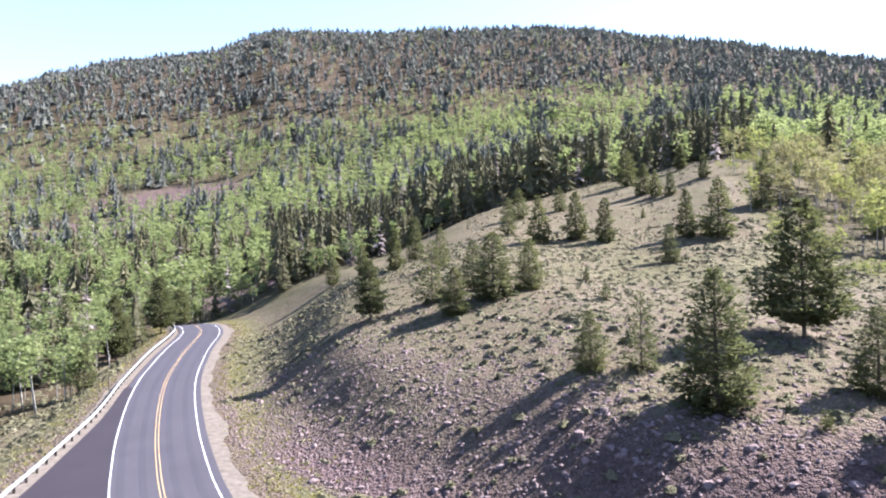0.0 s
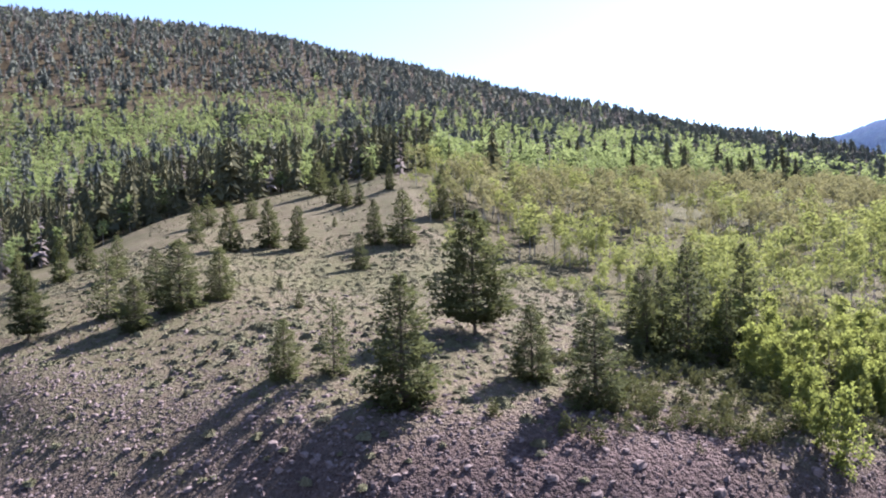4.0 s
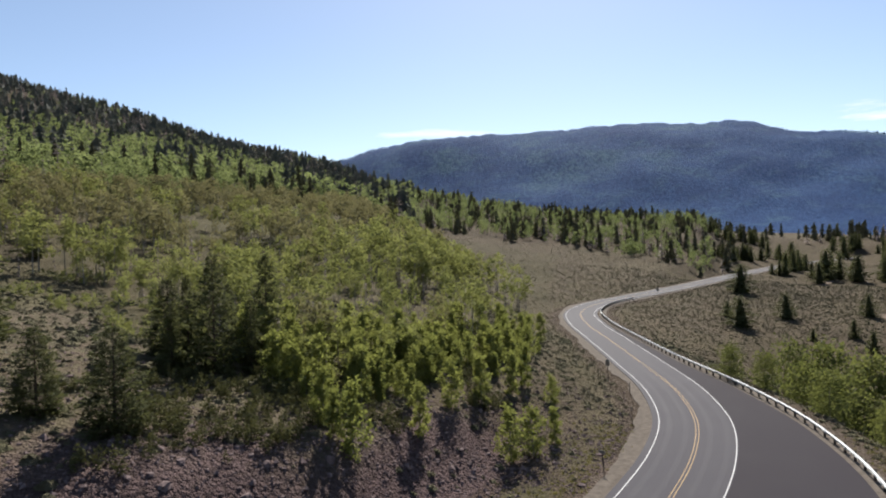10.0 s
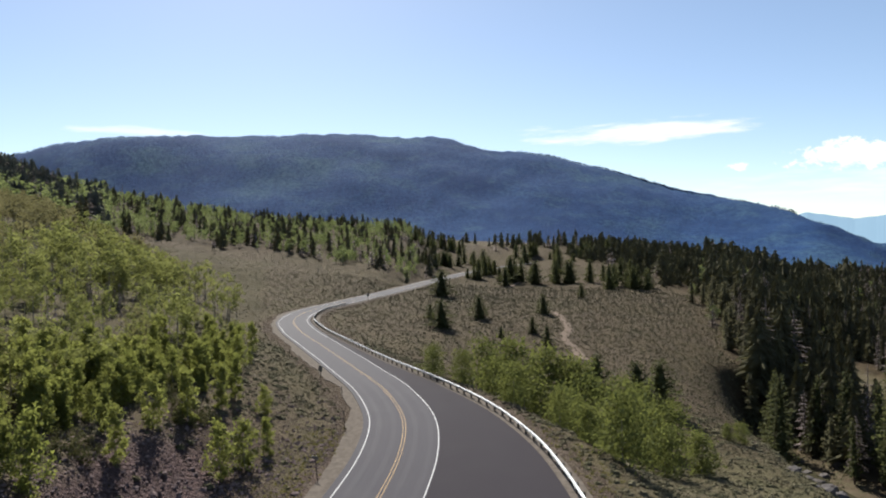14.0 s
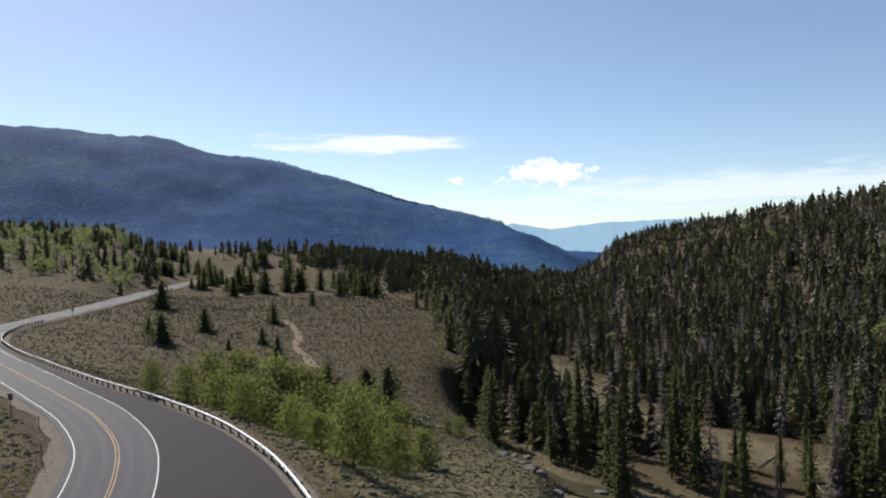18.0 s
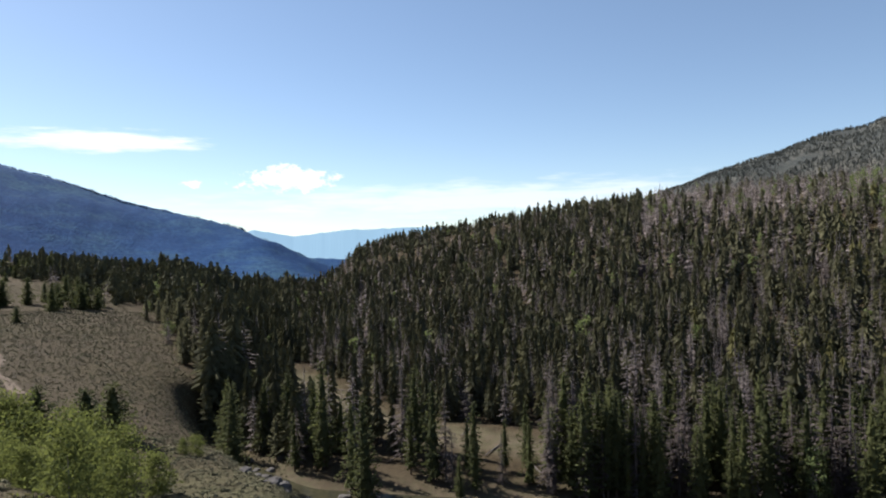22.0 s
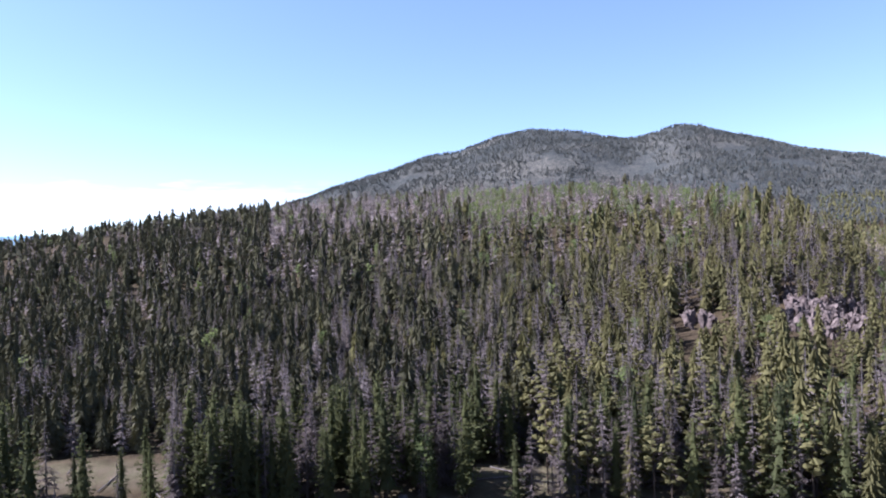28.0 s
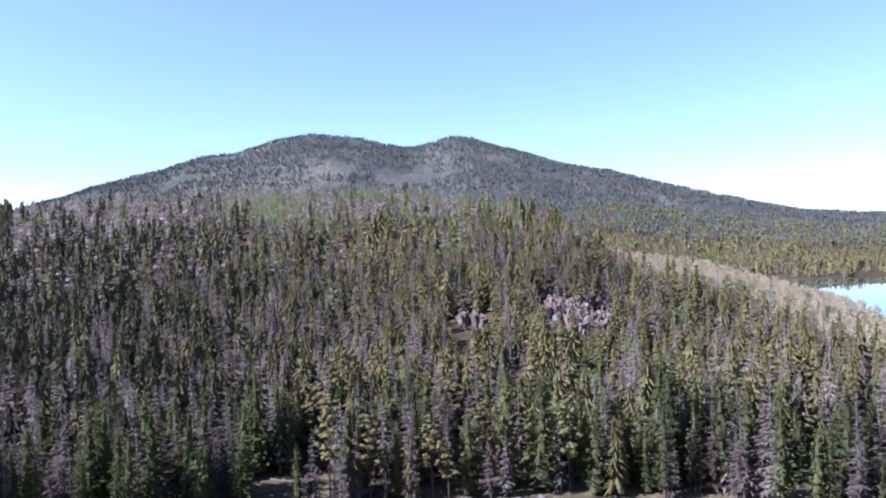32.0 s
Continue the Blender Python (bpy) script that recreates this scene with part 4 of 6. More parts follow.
def cover_masks():
    b, r = np.degrees(GB).ravel(), GR.ravel()
    x, y, off = GX.ravel(), GY.ravel(), ROAD_OFF.ravel()
    wob = fbm(x / 6, y / 6, 41)
    toe = np.repeat(nodes["toe"][0], len(RANGE))
    top = np.repeat(nodes["bank_top"][0], len(RANGE))
    scree = smooth(-1, 2, r - toe) * (1 - smooth(-5, 5, r - top + 5 * wob)) * smooth(-17, -12, b) * (1 - smooth(66, 74, b))
    scree *= 1 - 0.75 * (1 - smooth(-2, 18, b)) * smooth(0.1, 0.6, (r - toe) / (top - toe))
    scree = np.maximum(scree, 0.22 * smooth(0.1, 0.6, fbm(x / 25, y / 25, 47)) * (r < 150) * (b > -16) * (b < 40))
    scree = np.maximum(scree, (off < 1.5) * (off > -20) * 0.5 * (r < 600))
    woods = smooth(0.97, 1.12, r / open_limit(b)) * ~meadow_at(b, r)
    grove = (b > 22) & (b < 72) & (r < 330)
    woods = np.where(grove, woods * 0.5, woods)
    thin = (b > 83) & (b < 100) & (r < 760)
    woods = np.where(thin, woods * 0.3, woods)
    woods = np.maximum(woods, 0.72 * smooth(76, 84, b) * (1 - smooth(112, 116, b)) * smooth(78, 110, r) * (r < 600))
    near_stream = (r < 420) & (b > 105)
    g = np.full(len(x), 99.0)
    g[near_stream] = glade_distance(x[near_stream], y[near_stream])
    woods *= smooth(3, 11, g + 4 * wob)
    for cb, cr, wide, deep in BARE:
        hole = 1 - smooth(0.7, 1.2, np.hypot((b - cb) * math.radians(1) * cr / wide, (r - cr) / deep) + 0.4 * wob)
        scree, woods = np.maximum(scree, hole), woods * (1 - hole)
    woods = np.maximum(woods, 0.6 * smooth(56, 60, b) * (1 - smooth(84, 88, b)) * (r > 60) * (r < 600))
    woods = np.maximum(woods, 0.42 * (off > 0.5) * (off < 7) * smooth(35, 45, b) * (r < 300))
    woods = np.where((b > 187) & (r > 236) & (r < 640), woods * 0.2, woods)
    woods *= 1 - 0.75 * smooth(380, 450, r) * (1 - smooth(640, 700, r)) * smooth(142, 152, b) * (1 - smooth(184, 188, b))
    woods = np.where((b < 57) & (r > 190), woods * (0.6 + 0.4 * smooth(100, 180, GROUND_Z.ravel())), woods)
    green = smooth(0.0, 0.5, fbm(x / 18, y / 18, 53)) * np.where(b < 60, 0.5, 0.18) * (r > 48)
    green = np.where((b < 57) & (r > open_limit(b)), 0.75, green)
    green = np.where(off < 5.5, np.maximum(green, smooth(1.5, 3, off) * 0.5), green)
    green = np.where(grove & (r > open_limit(b)), 0.75, green)
    green = np.where((b > 80) & (b < 116) & (r < 118), 0.42, green)
    return np.stack([scree, woods, green, np.ones(len(x))], 1)


na, nr = GROUND_Z.shape
i, j = np.meshgrid(np.arange(na), np.arange(nr - 1), indexing="ij")
i2 = (i + 1) % na
quads = np.stack([i * nr + j, i * nr + j + 1, i2 * nr + j + 1, i2 * nr + j], 2).reshape(-1, 4)
reach = np.repeat(np.sqrt(RANGE[:-1] * RANGE[1:])[None], na, 0).ravel()
centre_v = np.stack([GX.ravel(), GY.ravel(), GROUND_Z.ravel()], 1)
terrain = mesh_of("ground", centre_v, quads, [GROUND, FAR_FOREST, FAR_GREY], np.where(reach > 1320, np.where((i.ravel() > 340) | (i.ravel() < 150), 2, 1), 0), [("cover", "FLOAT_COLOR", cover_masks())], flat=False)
ground_ob = tagged(new("ground", terrain), "tan sagebrush hillside and wooded mountain slopes", "ground", kind="structure")


# ---- road ----
def ribbon(name, left, right, lift, mat, parent=None, a=0, b=None, thick=0.0, label=""):
    """A strip along the road between two offsets from its centre line."""
    k = np.arange(len(LINE))[a:b]
    lo = left[k] if hasattr(left, "__len__") else np.full(len(k), left)
    hi = right[k] if hasattr(right, "__len__") else np.full(len(k), right)
    p = LINE[k]
    vs = [np.c_[p[:, :2] + SIDE[k] * o[:, None], p[:, 2] + lift - d] for o, d in ((lo, 0), (hi, 0), (hi, thick), (lo, thick))]
    n = len(k)
    q = np.arange(n - 1)[:, None]
    faces = [q + (0, n, n + 1, 1)]
    if thick:
        faces += [q + (n, 2 * n, 2 * n + 1, n + 1), q + (1, 3 * n + 1, 3 * n, 0)]
    me = mesh_of(name, np.concatenate(vs), np.concatenate(faces), [mat])
    ob = new(name, me)
    if parent:
        ob.parent = parent
    return tagged(ob, label)


PULL = LINE[:, 3]
waver = value_noise(np.arange(len(LINE)) / 7.0, np.zeros(len(LINE)), 9) + 0.5 * value_noise(np.arange(len(LINE)) / 1.9, np.zeros(len(LINE)), 10)
road = ribbon("road", -4.1, 4.0, 0.0, ASPHALT, thick=0.25, label="worn grey two lane asphalt mountain road")
tagged(road, category="road", kind="structure")
tagged(ribbon("shoulder", -5.5 + 0.5 * waver, -4.1, -0.05, SHOULDER, thick=0.12, label="pale gravel shoulder along the inner edge"), category="shoulder", kind="structure")
tagged(ribbon("shoulder", PULL, PULL + 1.6 + 0.25 * waver, -0.05, SHOULDER, thick=0.12, label="pale gravel strip under the guardrail"), category="shoulder", kind="structure")
first, last = int(np.argmax(PULL > 4.35)), len(PULL) - int(np.argmax(PULL[::-1] > 4.35))
pull_ob = tagged(ribbon("pullout", np.full(len(PULL), 3.36), PULL, 0.004, ASPHALT_NEW, a=first, b=last, thick=0.25, label="dark asphalt roadside pullout beside the curve"), category="pullout", kind="structure")
for side_off in (-2.75, -1.25, 0.85, 2.3):
    ribbon("wheel_track", side_off, side_off + 0.5, 0.004, WHEEL_TRACK, road, label="smooth darker wheel track")
for side_off in (-3.5, 3.2):
    ribbon("edge_line", side_off, side_off + 0.085, 0.009, WHITE_PAINT, road, label="white painted edge line")
for side_off in (-0.17, 0.09):
    ribbon("centre_line", side_off, side_off + 0.06, 0.009, YELLOW_PAINT, road, label="yellow painted centre line")

# ---- woods ----
SPRUCE_MID = [spire_form(k, 19, 16, w, bare, p, trunk_sides=4) for k, w, bare, p in ((1, 0.15, 0.08, 0.7), (2, 0.115, 0.12, 0.75), (3, 0.135, 0.06, 0.62), (4, 0.17, 0.10, 0.8))]
SPRUCE_LOW = [spire_form(k, 14, 12, w, bare, p) for k, w, bare, p in ((11, 0.165, 0.08, 0.7), (12, 0.125, 0.12, 0.65), (13, 0.19, 0.06, 0.8))]
SPRUCE_FAR = [spire_form(k, 8, 10, w, 0.06, p) for k, w, p in ((14, 0.18, 0.7), (15, 0.145, 0.65), (16, 0.21, 0.8))]
SPRUCE_TINY = [spire_form(k, 4, 6, w, 0.05, 0.75) for k, w in ((21, 0.20), (22, 0.26))]
PINE_MID = [clump_form(k, 30, w, low, 0.045, 0.75, 3, 0.95, 4, 0.010) for k, w, low in ((24, 0.15, 0.30), (25, 0.18, 0.38), (26, 0.13, 0.24))]
SPRUCE_EDGE = [bough_form(k, 56, 12, w, bare, p, 0.045, -0.3, 0.35, 0.5, 4) for k, w, bare, p in ((9, 0.17, 0.06, 0.68), (10, 0.14, 0.09, 0.64), (17, 0.20, 0.05, 0.74))]
SNAG_MID = [conifer_form(k, 23, 5, w, 2, 0.08, 0.3, False, 4, 0.75, 0.5) for k, w in ((31, 0.15), (32, 0.18), (33, 0.165), (34, 0.13))]
SPRUCE_NEAR = [bough_form(k, 78, 13, w, bare, p, 0.034, -0.35, 0.3, 0.55, 5) for k, w, bare, p in ((5, 0.15, 0.06, 0.66), (6, 0.12, 0.12, 0.62), (7, 0.14, 0.09, 0.7), (8, 0.17, 0.05, 0.75))]
SNAG_NEAR = [conifer_form(k, 36, 5, w, 3, 0.10, 0.45, False, 5, 0.85, 0.4) for k, w in ((35, 0.14), (36, 0.18), (37, 0.16))]
SNAG_LOW = [conifer_form(k, 9, 4, w, 0, 0.08, 0.2, False, 3, 0.75, 0.6) for k, w in ((41, 0.17), (42, 0.21))]
ASPEN_MID = [aspen_form(k, 14, 18, 0.036, low, w, 3, 4, True, 0.8) for k, low, w in ((51, 0.40, 0.20), (52, 0.50, 0.18), (53, 0.32, 0.22))]
ASPEN_LOW = [aspen_form(k, 12, 13, 0.046, low, w, 0, 3, True, 0.9) for k, low, w in ((61, 0.30, 0.19), (62, 0.38, 0.16), (65, 0.24, 0.20))]
ASPEN_FAR = [aspen_form(k, 8, 7, 0.062, low, w, 0, 3, True, 0.9) for k, low, w in ((63, 0.26, 0.19), (64, 0.34, 0.17))]
ASPEN_TINY = [aspen_form(k, 5, 4, 0.10, 0.25, 0.2, 0, 3, True, 0.9) for k in (71, 72)]
BRUSH = [bush_form(s, 2, 6, 0.35) for s in (81, 82, 83, 86)]
BRUSH_LOW = [bush_form(s, 2, 5, 0.35) for s in (84, 85, 87)]
PEBBLES = [pebble_form(s) for s in (91, 92, 93)]
ASPEN_FINE = [aspen_form(k, 15, 26, 0.032, low, w, 4, 4, True, 0.7) for k, low, w in ((54, 0.44, 0.22), (55, 0.54, 0.20), (56, 0.34, 0.24))]
TUFTS = [tuft_form(s) for s in (95, 96, 97)]


def free_of_road(x, y, gap):
    k, off = road_frame(x, y)
    return np.abs(off) - np.where(off > 0, LINE[k, 3] + 1.0, 5.0) > gap


def wooded(b, r, x, y):
    ok = (r > open_limit(b)) & ~meadow_at(b, r)
    ok &= ~((b > 22) & (b < 72) & (r < 330) & (r < ramp_of(b, (22, 210), (40, 250), (55, 330), (60, 240), (66, 170), (72, 130))))
    close = (r < 620)
    ok[close] &= free_of_road(x[close], y[close], 3.0)
    s = (b > 105) & (r < 450)
    ok[s] &= (glade_distance(x[s], y[s]) > ramp_of(b[s], (118, 12), (132, 11), (138, 5), (150, 3), (160, 1), (197, 1), (203, 6)) + 3 * fbm(x[s] / 8, y[s] / 8, 61)) & (stream_distance(x[s], y[s]) > 4)
    for cb, cr, wide, deep in BARE:
        ok &= np.hypot((b - cb) * math.radians(1) * cr / wide, (r - cr) / deep) > 1 - 0.4 * fbm(x / 6, y / 6, 41)
    ok &= ~((b > 187) & (r > ramp_of(b, (187, 335), (192, 268), (208, 236)) + 14 * fbm(x / 12, y / 12, 63)) & (r < 640))
    lake = (b > 190) & (r > 330) & (r < 960)
    ok[lake] &= ground(x[lake], y[lake]) > -24.2
    return ok


def kinds_of(b, r, x, y, rng):
    """0 spruce, 1 dead, 2 aspen, by where the stands are."""
    u = rng.random(len(b))
    n, fine = fbm(x / 130, y / 130, 71), fbm(x / 30, y / 30, 73)
    z = ground(x, y)
    aspen, dead = np.full(len(b), 0.02), np.where(b > 140, 0.46, np.where(b > 116, 0.36, 0.22))
    west = b < 60
    high = smooth(115, 185, z - 110 * n + 1.2 * np.maximum(b, 0))
    crest_way = r / np.interp(b, BEARINGS, LAND["crest"][0])
    high = np.where(b > 22, smooth(0.50, 0.60, crest_way + 0.10 * fine), high)
    aspen = np.where(west, 0.80 - 0.72 * high + 0.35 * fine, aspen)
    dead = np.where(west, 0.07 + 0.25 * high, dead)
    foot = west & (b > -14) & (b < 24) & (r < 330)
    aspen = np.where(foot, 0.25 + 0.5 * fine, aspen)
    dead = np.where(foot, 0.12, dead)
    mid = (b >= 57) & (b < 84)
    aspen = np.where(mid, 0.62 + 0.6 * fine, aspen)
    dead = np.where(mid, 0.12, dead)
    aspen = np.where((b > 109) & (b < 142) & (r < 215), 0.0, aspen)
    slope = (b >= 96) & (b < 116)
    dead = np.where(slope, 0.10, dead)
    top = (b > 144) & (b < 187) & (r > 390 + 60 * fine)
    dead = np.where(top, 0.84, dead)
    aspen = np.where(top, 0.08 + 0.35 * (fine > 0.0) * (b > 158), aspen)
    stand = (b > 160) & (b < 182) & (r > 250) & (r < 420) & (fbm(x / 40, y / 40, 79) > 0.12)
    aspen = np.where(stand, 0.35, aspen)
    far_side = (b > 186) & (r > 345) & (r < 620)
    aspen, dead = np.where(far_side, 0.25, aspen), np.where(far_side, 0.72, dead)
    shore = (b > 186) & (r > 880)
    aspen, dead = np.where(shore, 0.35 + 0.5 * n, aspen), np.where(shore, 0.15, dead)
    return np.where(u < aspen, 2, np.where(u < aspen + dead, 1, 0))


SINGLES = [[], []]  # the nearest trees across the stream become things of their own


def plant(count, b0, b1, r0, r1, seed, forms, grow, single=0.0):
    b, r, x, y, rng = sow(count, b0, b1, r0, r1, seed)
    keep = wooded(b, r, x, y)
    face = (np.abs(b - 186.4) < 2.9) & (r > 192) & (r < 222) | (np.abs(b - 177.9) < 2.2) & (r > 192) & (r < 218)
    front = (np.abs(b - 186.4) < 3.6) & (r > 145) & (r <= 192) | (np.abs(b - 177.9) < 1.8) & (r > 160) & (r <= 192)
    keep &= np.hypot(x - 38, y + 128) > 9
    keep &= ~face & ~(front & (rng.random(len(b)) > 0.4))
    thin = (b > 83) & (b < 99) & (r < 760)
    keep &= ~(thin & (rng.random(len(b)) > ramp_of(b, (84, 0.15), (92, 0.25), (99, 0.6))))
    keep &= ~((b >= 99) & (b < 105) & (r < 420) & (fbm(x / 22, y / 22, 77) < 0.05))
    keep &= ~((b > 116) & (b < 136) & (r < 168) & (rng.random(len(b)) > 0.27))
    b, r, x, y = b[keep], r[keep], x[keep], y[keep]
    what = kinds_of(b, r, x, y, rng)
    z = ground(x, y)
    h = rng.lognormal(0, 0.24, len(b))
    tint = np.clip(rng.normal(0.4, 0.25, len(b)), 0, 1)
    tint = np.where((what == 1) & (r > 390) & (b > 144) & (b < 187), np.clip(tint + 0.5, 0, 1), tint)
    for k, (name, mats, label, cat, tall) in enumerate((
            # distant western slopes take the needles with haze in their colour
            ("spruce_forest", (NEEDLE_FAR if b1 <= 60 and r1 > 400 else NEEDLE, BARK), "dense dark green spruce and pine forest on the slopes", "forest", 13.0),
            ("dead_forest", (DRY, GREY_WOOD), "stand of grey beetle-killed bare conifers among living trees", "forest", 13.0),
            ("aspen_forest", (ASPEN, PALE_BARK), "bright green aspen wood with pale trunks on the slope", "forest", 9.5))):
        s = what == k
        if s.sum() == 0:
            continue
        size = np.clip(h[s], 0.45, 1.55) * tall * np.where(b[s] < 60, grow[0], grow[1]) * np.where((b[s] > 116) & (r[s] < 165), 1.12, np.where(b[s] > 116, 0.82, 1.0))
        far = np.ones(len(size), bool) if k == 2 else (r[s] > single)
        for q in np.nonzero(~far)[0]:
            SINGLES[k].append((x[s][q], y[s][q], size[q]))
        girth = size * rng.uniform(0.85, 1.4, len(size)) * np.where(b[s] < 84, 1.12, np.where(b[s] < 112, 1.35, 1.0))
        sunny = (b[s] + rng.normal(0, 7, len(size)) > 163) & (k == 0)
        for pick, mat, shapes in ((far & ~sunny, mats[0], [f for f in forms[k] if f not in PINE_MID]), (far & sunny, PINE_NEEDLE, forms[k])):
            if pick.any():
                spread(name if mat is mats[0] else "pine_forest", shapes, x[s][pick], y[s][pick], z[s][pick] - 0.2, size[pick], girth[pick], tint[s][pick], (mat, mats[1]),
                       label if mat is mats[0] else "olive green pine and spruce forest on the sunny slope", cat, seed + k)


plant(1100, -44, 60, 60, 190, 101, (SPRUCE_EDGE, SNAG_MID, ASPEN_FINE), (0.66, 0.9))
plant(3300, -44, 60, 190, 330, 109, (SPRUCE_LOW, SNAG_LOW, ASPEN_LOW), (0.92, 0.9))
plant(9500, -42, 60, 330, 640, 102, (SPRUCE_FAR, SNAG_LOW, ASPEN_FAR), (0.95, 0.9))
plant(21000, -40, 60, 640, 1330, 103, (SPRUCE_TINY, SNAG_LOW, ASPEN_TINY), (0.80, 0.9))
plant(1150, 57, 116, 150, 285, 117, (SPRUCE_EDGE, SNAG_MID, ASPEN_MID), (0.66, 0.66))
plant(5350, 57, 118, 285, 640, 104, (SPRUCE_FAR, SNAG_LOW, ASPEN_LOW), (0.66, 0.66))
plant(3350, 109, 214, 118, 215, 105, (SPRUCE_MID + PINE_MID[:2], SNAG_MID, ASPEN_MID), (1.0, 1.0), 149.0)
plant(420, 162, 204, 108, 160, 113, (SPRUCE_MID + PINE_MID, SNAG_MID, ASPEN_MID), (0.9, 0.9))
plant(3450, 109, 214, 215, 290, 110, (SPRUCE_LOW + PINE_MID, SNAG_MID, ASPEN_LOW), (1.0, 1.0))
plant(8100, 106, 212, 290, 520, 106, (SPRUCE_FAR + PINE_MID[:1], SNAG_LOW, ASPEN_LOW), (1.0, 0.95))
plant(8500, 112, 212, 520, 1000, 107, (SPRUCE_TINY, SNAG_LOW, ASPEN_TINY), (1.0, 0.95))
plant(3500, 186, 212, 1000, 1700, 108, (SPRUCE_TINY, SNAG_LOW, ASPEN_TINY), (1.0, 1.0))


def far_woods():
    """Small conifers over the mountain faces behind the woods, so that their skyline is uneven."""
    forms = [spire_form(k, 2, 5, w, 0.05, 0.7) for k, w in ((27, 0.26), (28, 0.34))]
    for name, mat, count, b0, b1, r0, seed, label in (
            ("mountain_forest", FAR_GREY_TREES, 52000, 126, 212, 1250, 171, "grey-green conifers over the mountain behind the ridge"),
            # these carry the haze as blue in their leaf colour
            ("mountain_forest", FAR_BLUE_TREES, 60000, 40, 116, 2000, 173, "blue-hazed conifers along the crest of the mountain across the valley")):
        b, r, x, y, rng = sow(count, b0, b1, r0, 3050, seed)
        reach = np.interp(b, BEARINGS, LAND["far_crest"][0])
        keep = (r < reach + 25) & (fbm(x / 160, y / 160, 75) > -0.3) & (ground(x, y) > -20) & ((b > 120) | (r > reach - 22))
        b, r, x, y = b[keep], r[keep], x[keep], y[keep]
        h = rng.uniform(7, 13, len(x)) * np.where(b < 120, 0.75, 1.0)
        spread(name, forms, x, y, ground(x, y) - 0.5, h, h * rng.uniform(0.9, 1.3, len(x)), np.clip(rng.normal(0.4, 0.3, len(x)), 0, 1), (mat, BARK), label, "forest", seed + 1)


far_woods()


# the aspen grove on the hill: leafy young trees and thin tall ones
def grove():
    b, r, x, y, rng = sow(3500, 22, 72, 50, 330, 111)
    keep = (r > open_limit(b)) & (r < ramp_of(b, (22, 210), (40, 250), (55, 330), (60, 240), (66, 170), (72, 130))) & free_of_road(x, y, 3.5)
    keep &= fbm(x / 11, y / 11, 83) > -0.02 - 0.25 * (r < 74)
    b, r, x, y = b[keep], r[keep], x[keep], y[keep]
    z = ground(x, y)
    h = rng.uniform(5.0, 10.5, len(b)) * ramp_of(r, (50, 0.5), (80, 0.72), (140, 1.0))
    tan = (fbm(x / 35, y / 35, 87) + 0.004 * (r - 90) - 0.01 * np.abs(b - 40) + rng.normal(0, 0.2, len(b))) > 0.12
    tint = np.clip(rng.normal(0.5, 0.25, len(b)), 0, 1)
    for s, name, leaf, label in ((~tan, "aspen_grove", GROVE_LEAF, "grove of yellow-green young aspens on the hillside"),
                                 (tan, "budding_aspen_grove", TAN_LEAF, "tan budding aspens with grey trunks on the hillside")):
        for near_by, forms in ((r < 135, ASPEN_FINE), (r >= 135, ASPEN_MID)):
            q = s & near_by
            spread(name, forms, x[q], y[q], z[q] - 0.1, h[q], h[q] * rng.uniform(0.8, 1.3, q.sum()), tint[q], (leaf, PALE_BARK), label, "trees", 112)
    b, r, x, y, rng = sow(3600, 20, 70, 56, 260, 115)
    keep = (r > open_limit(b) * 0.96) & (r < ramp_of(b, (22, 210), (40, 240), (55, 260), (60, 210), (66, 150), (72, 120))) & free_of_road(x, y, 4.0) & (fbm(x / 14, y / 14, 89) > 0.10)
    x, y = x[keep], y[keep]
    h = rng.uniform(0.9, 2.3, len(x))
    thicket = [aspen_form(k, 10, 10, 0.10, 0.08, 0.5, 0, 3, True, 0.8) for k in (66, 67, 68)]
    spread("aspen_thicket", thicket, x, y, ground(x, y) - 0.05, h, h * rng.uniform(0.8, 1.3, len(x)), rng.random(len(x)), (GROVE_LEAF, PALE_BARK), "low yellow-green aspen thicket under the grove", "shrubs", 116)
    b, r, x, y, rng = sow(420, 26, 70, 60, 330, 113)
    keep = (r > open_limit(b)) & (r < ramp_of(b, (22, 210), (40, 250), (55, 330), (60, 240), (66, 170), (72, 130))) & free_of_road(x, y, 5)
    x, y = x[keep], y[keep]
    h = rng.uniform(3.5, 8.5, len(x))
    spread("dead_aspen_stems", SNAG_LOW, x, y, ground(x, y) - 0.1, h, h * 0.5, rng.random(len(x)), (DRY, GREY_WOOD), "bare grey standing stems among the aspens", "trees", 114)


grove()


def bare_aspens():
    b, r, x, y, rng = sow(3000, 187, 214, 235, 600, 141)
    keep = (ground(x, y) > -24.3) & (r > ramp_of(b, (187, 330), (192, 262), (208, 232)))
    x, y = x[keep], y[keep]
    h = rng.uniform(5.0, 8.0, len(x))
    spread("budding_aspen_wood", ASPEN_LOW, x, y, ground(x, y) - 0.1, h, h * rng.uniform(0.8, 1.2, len(x)), np.clip(rng.normal(0.8, 0.2, len(x)), 0, 1), (PALE_TWIG, PALE_BARK),
           "pale tan leafless aspen wood above the lake", "forest", 142)


bare_aspens()


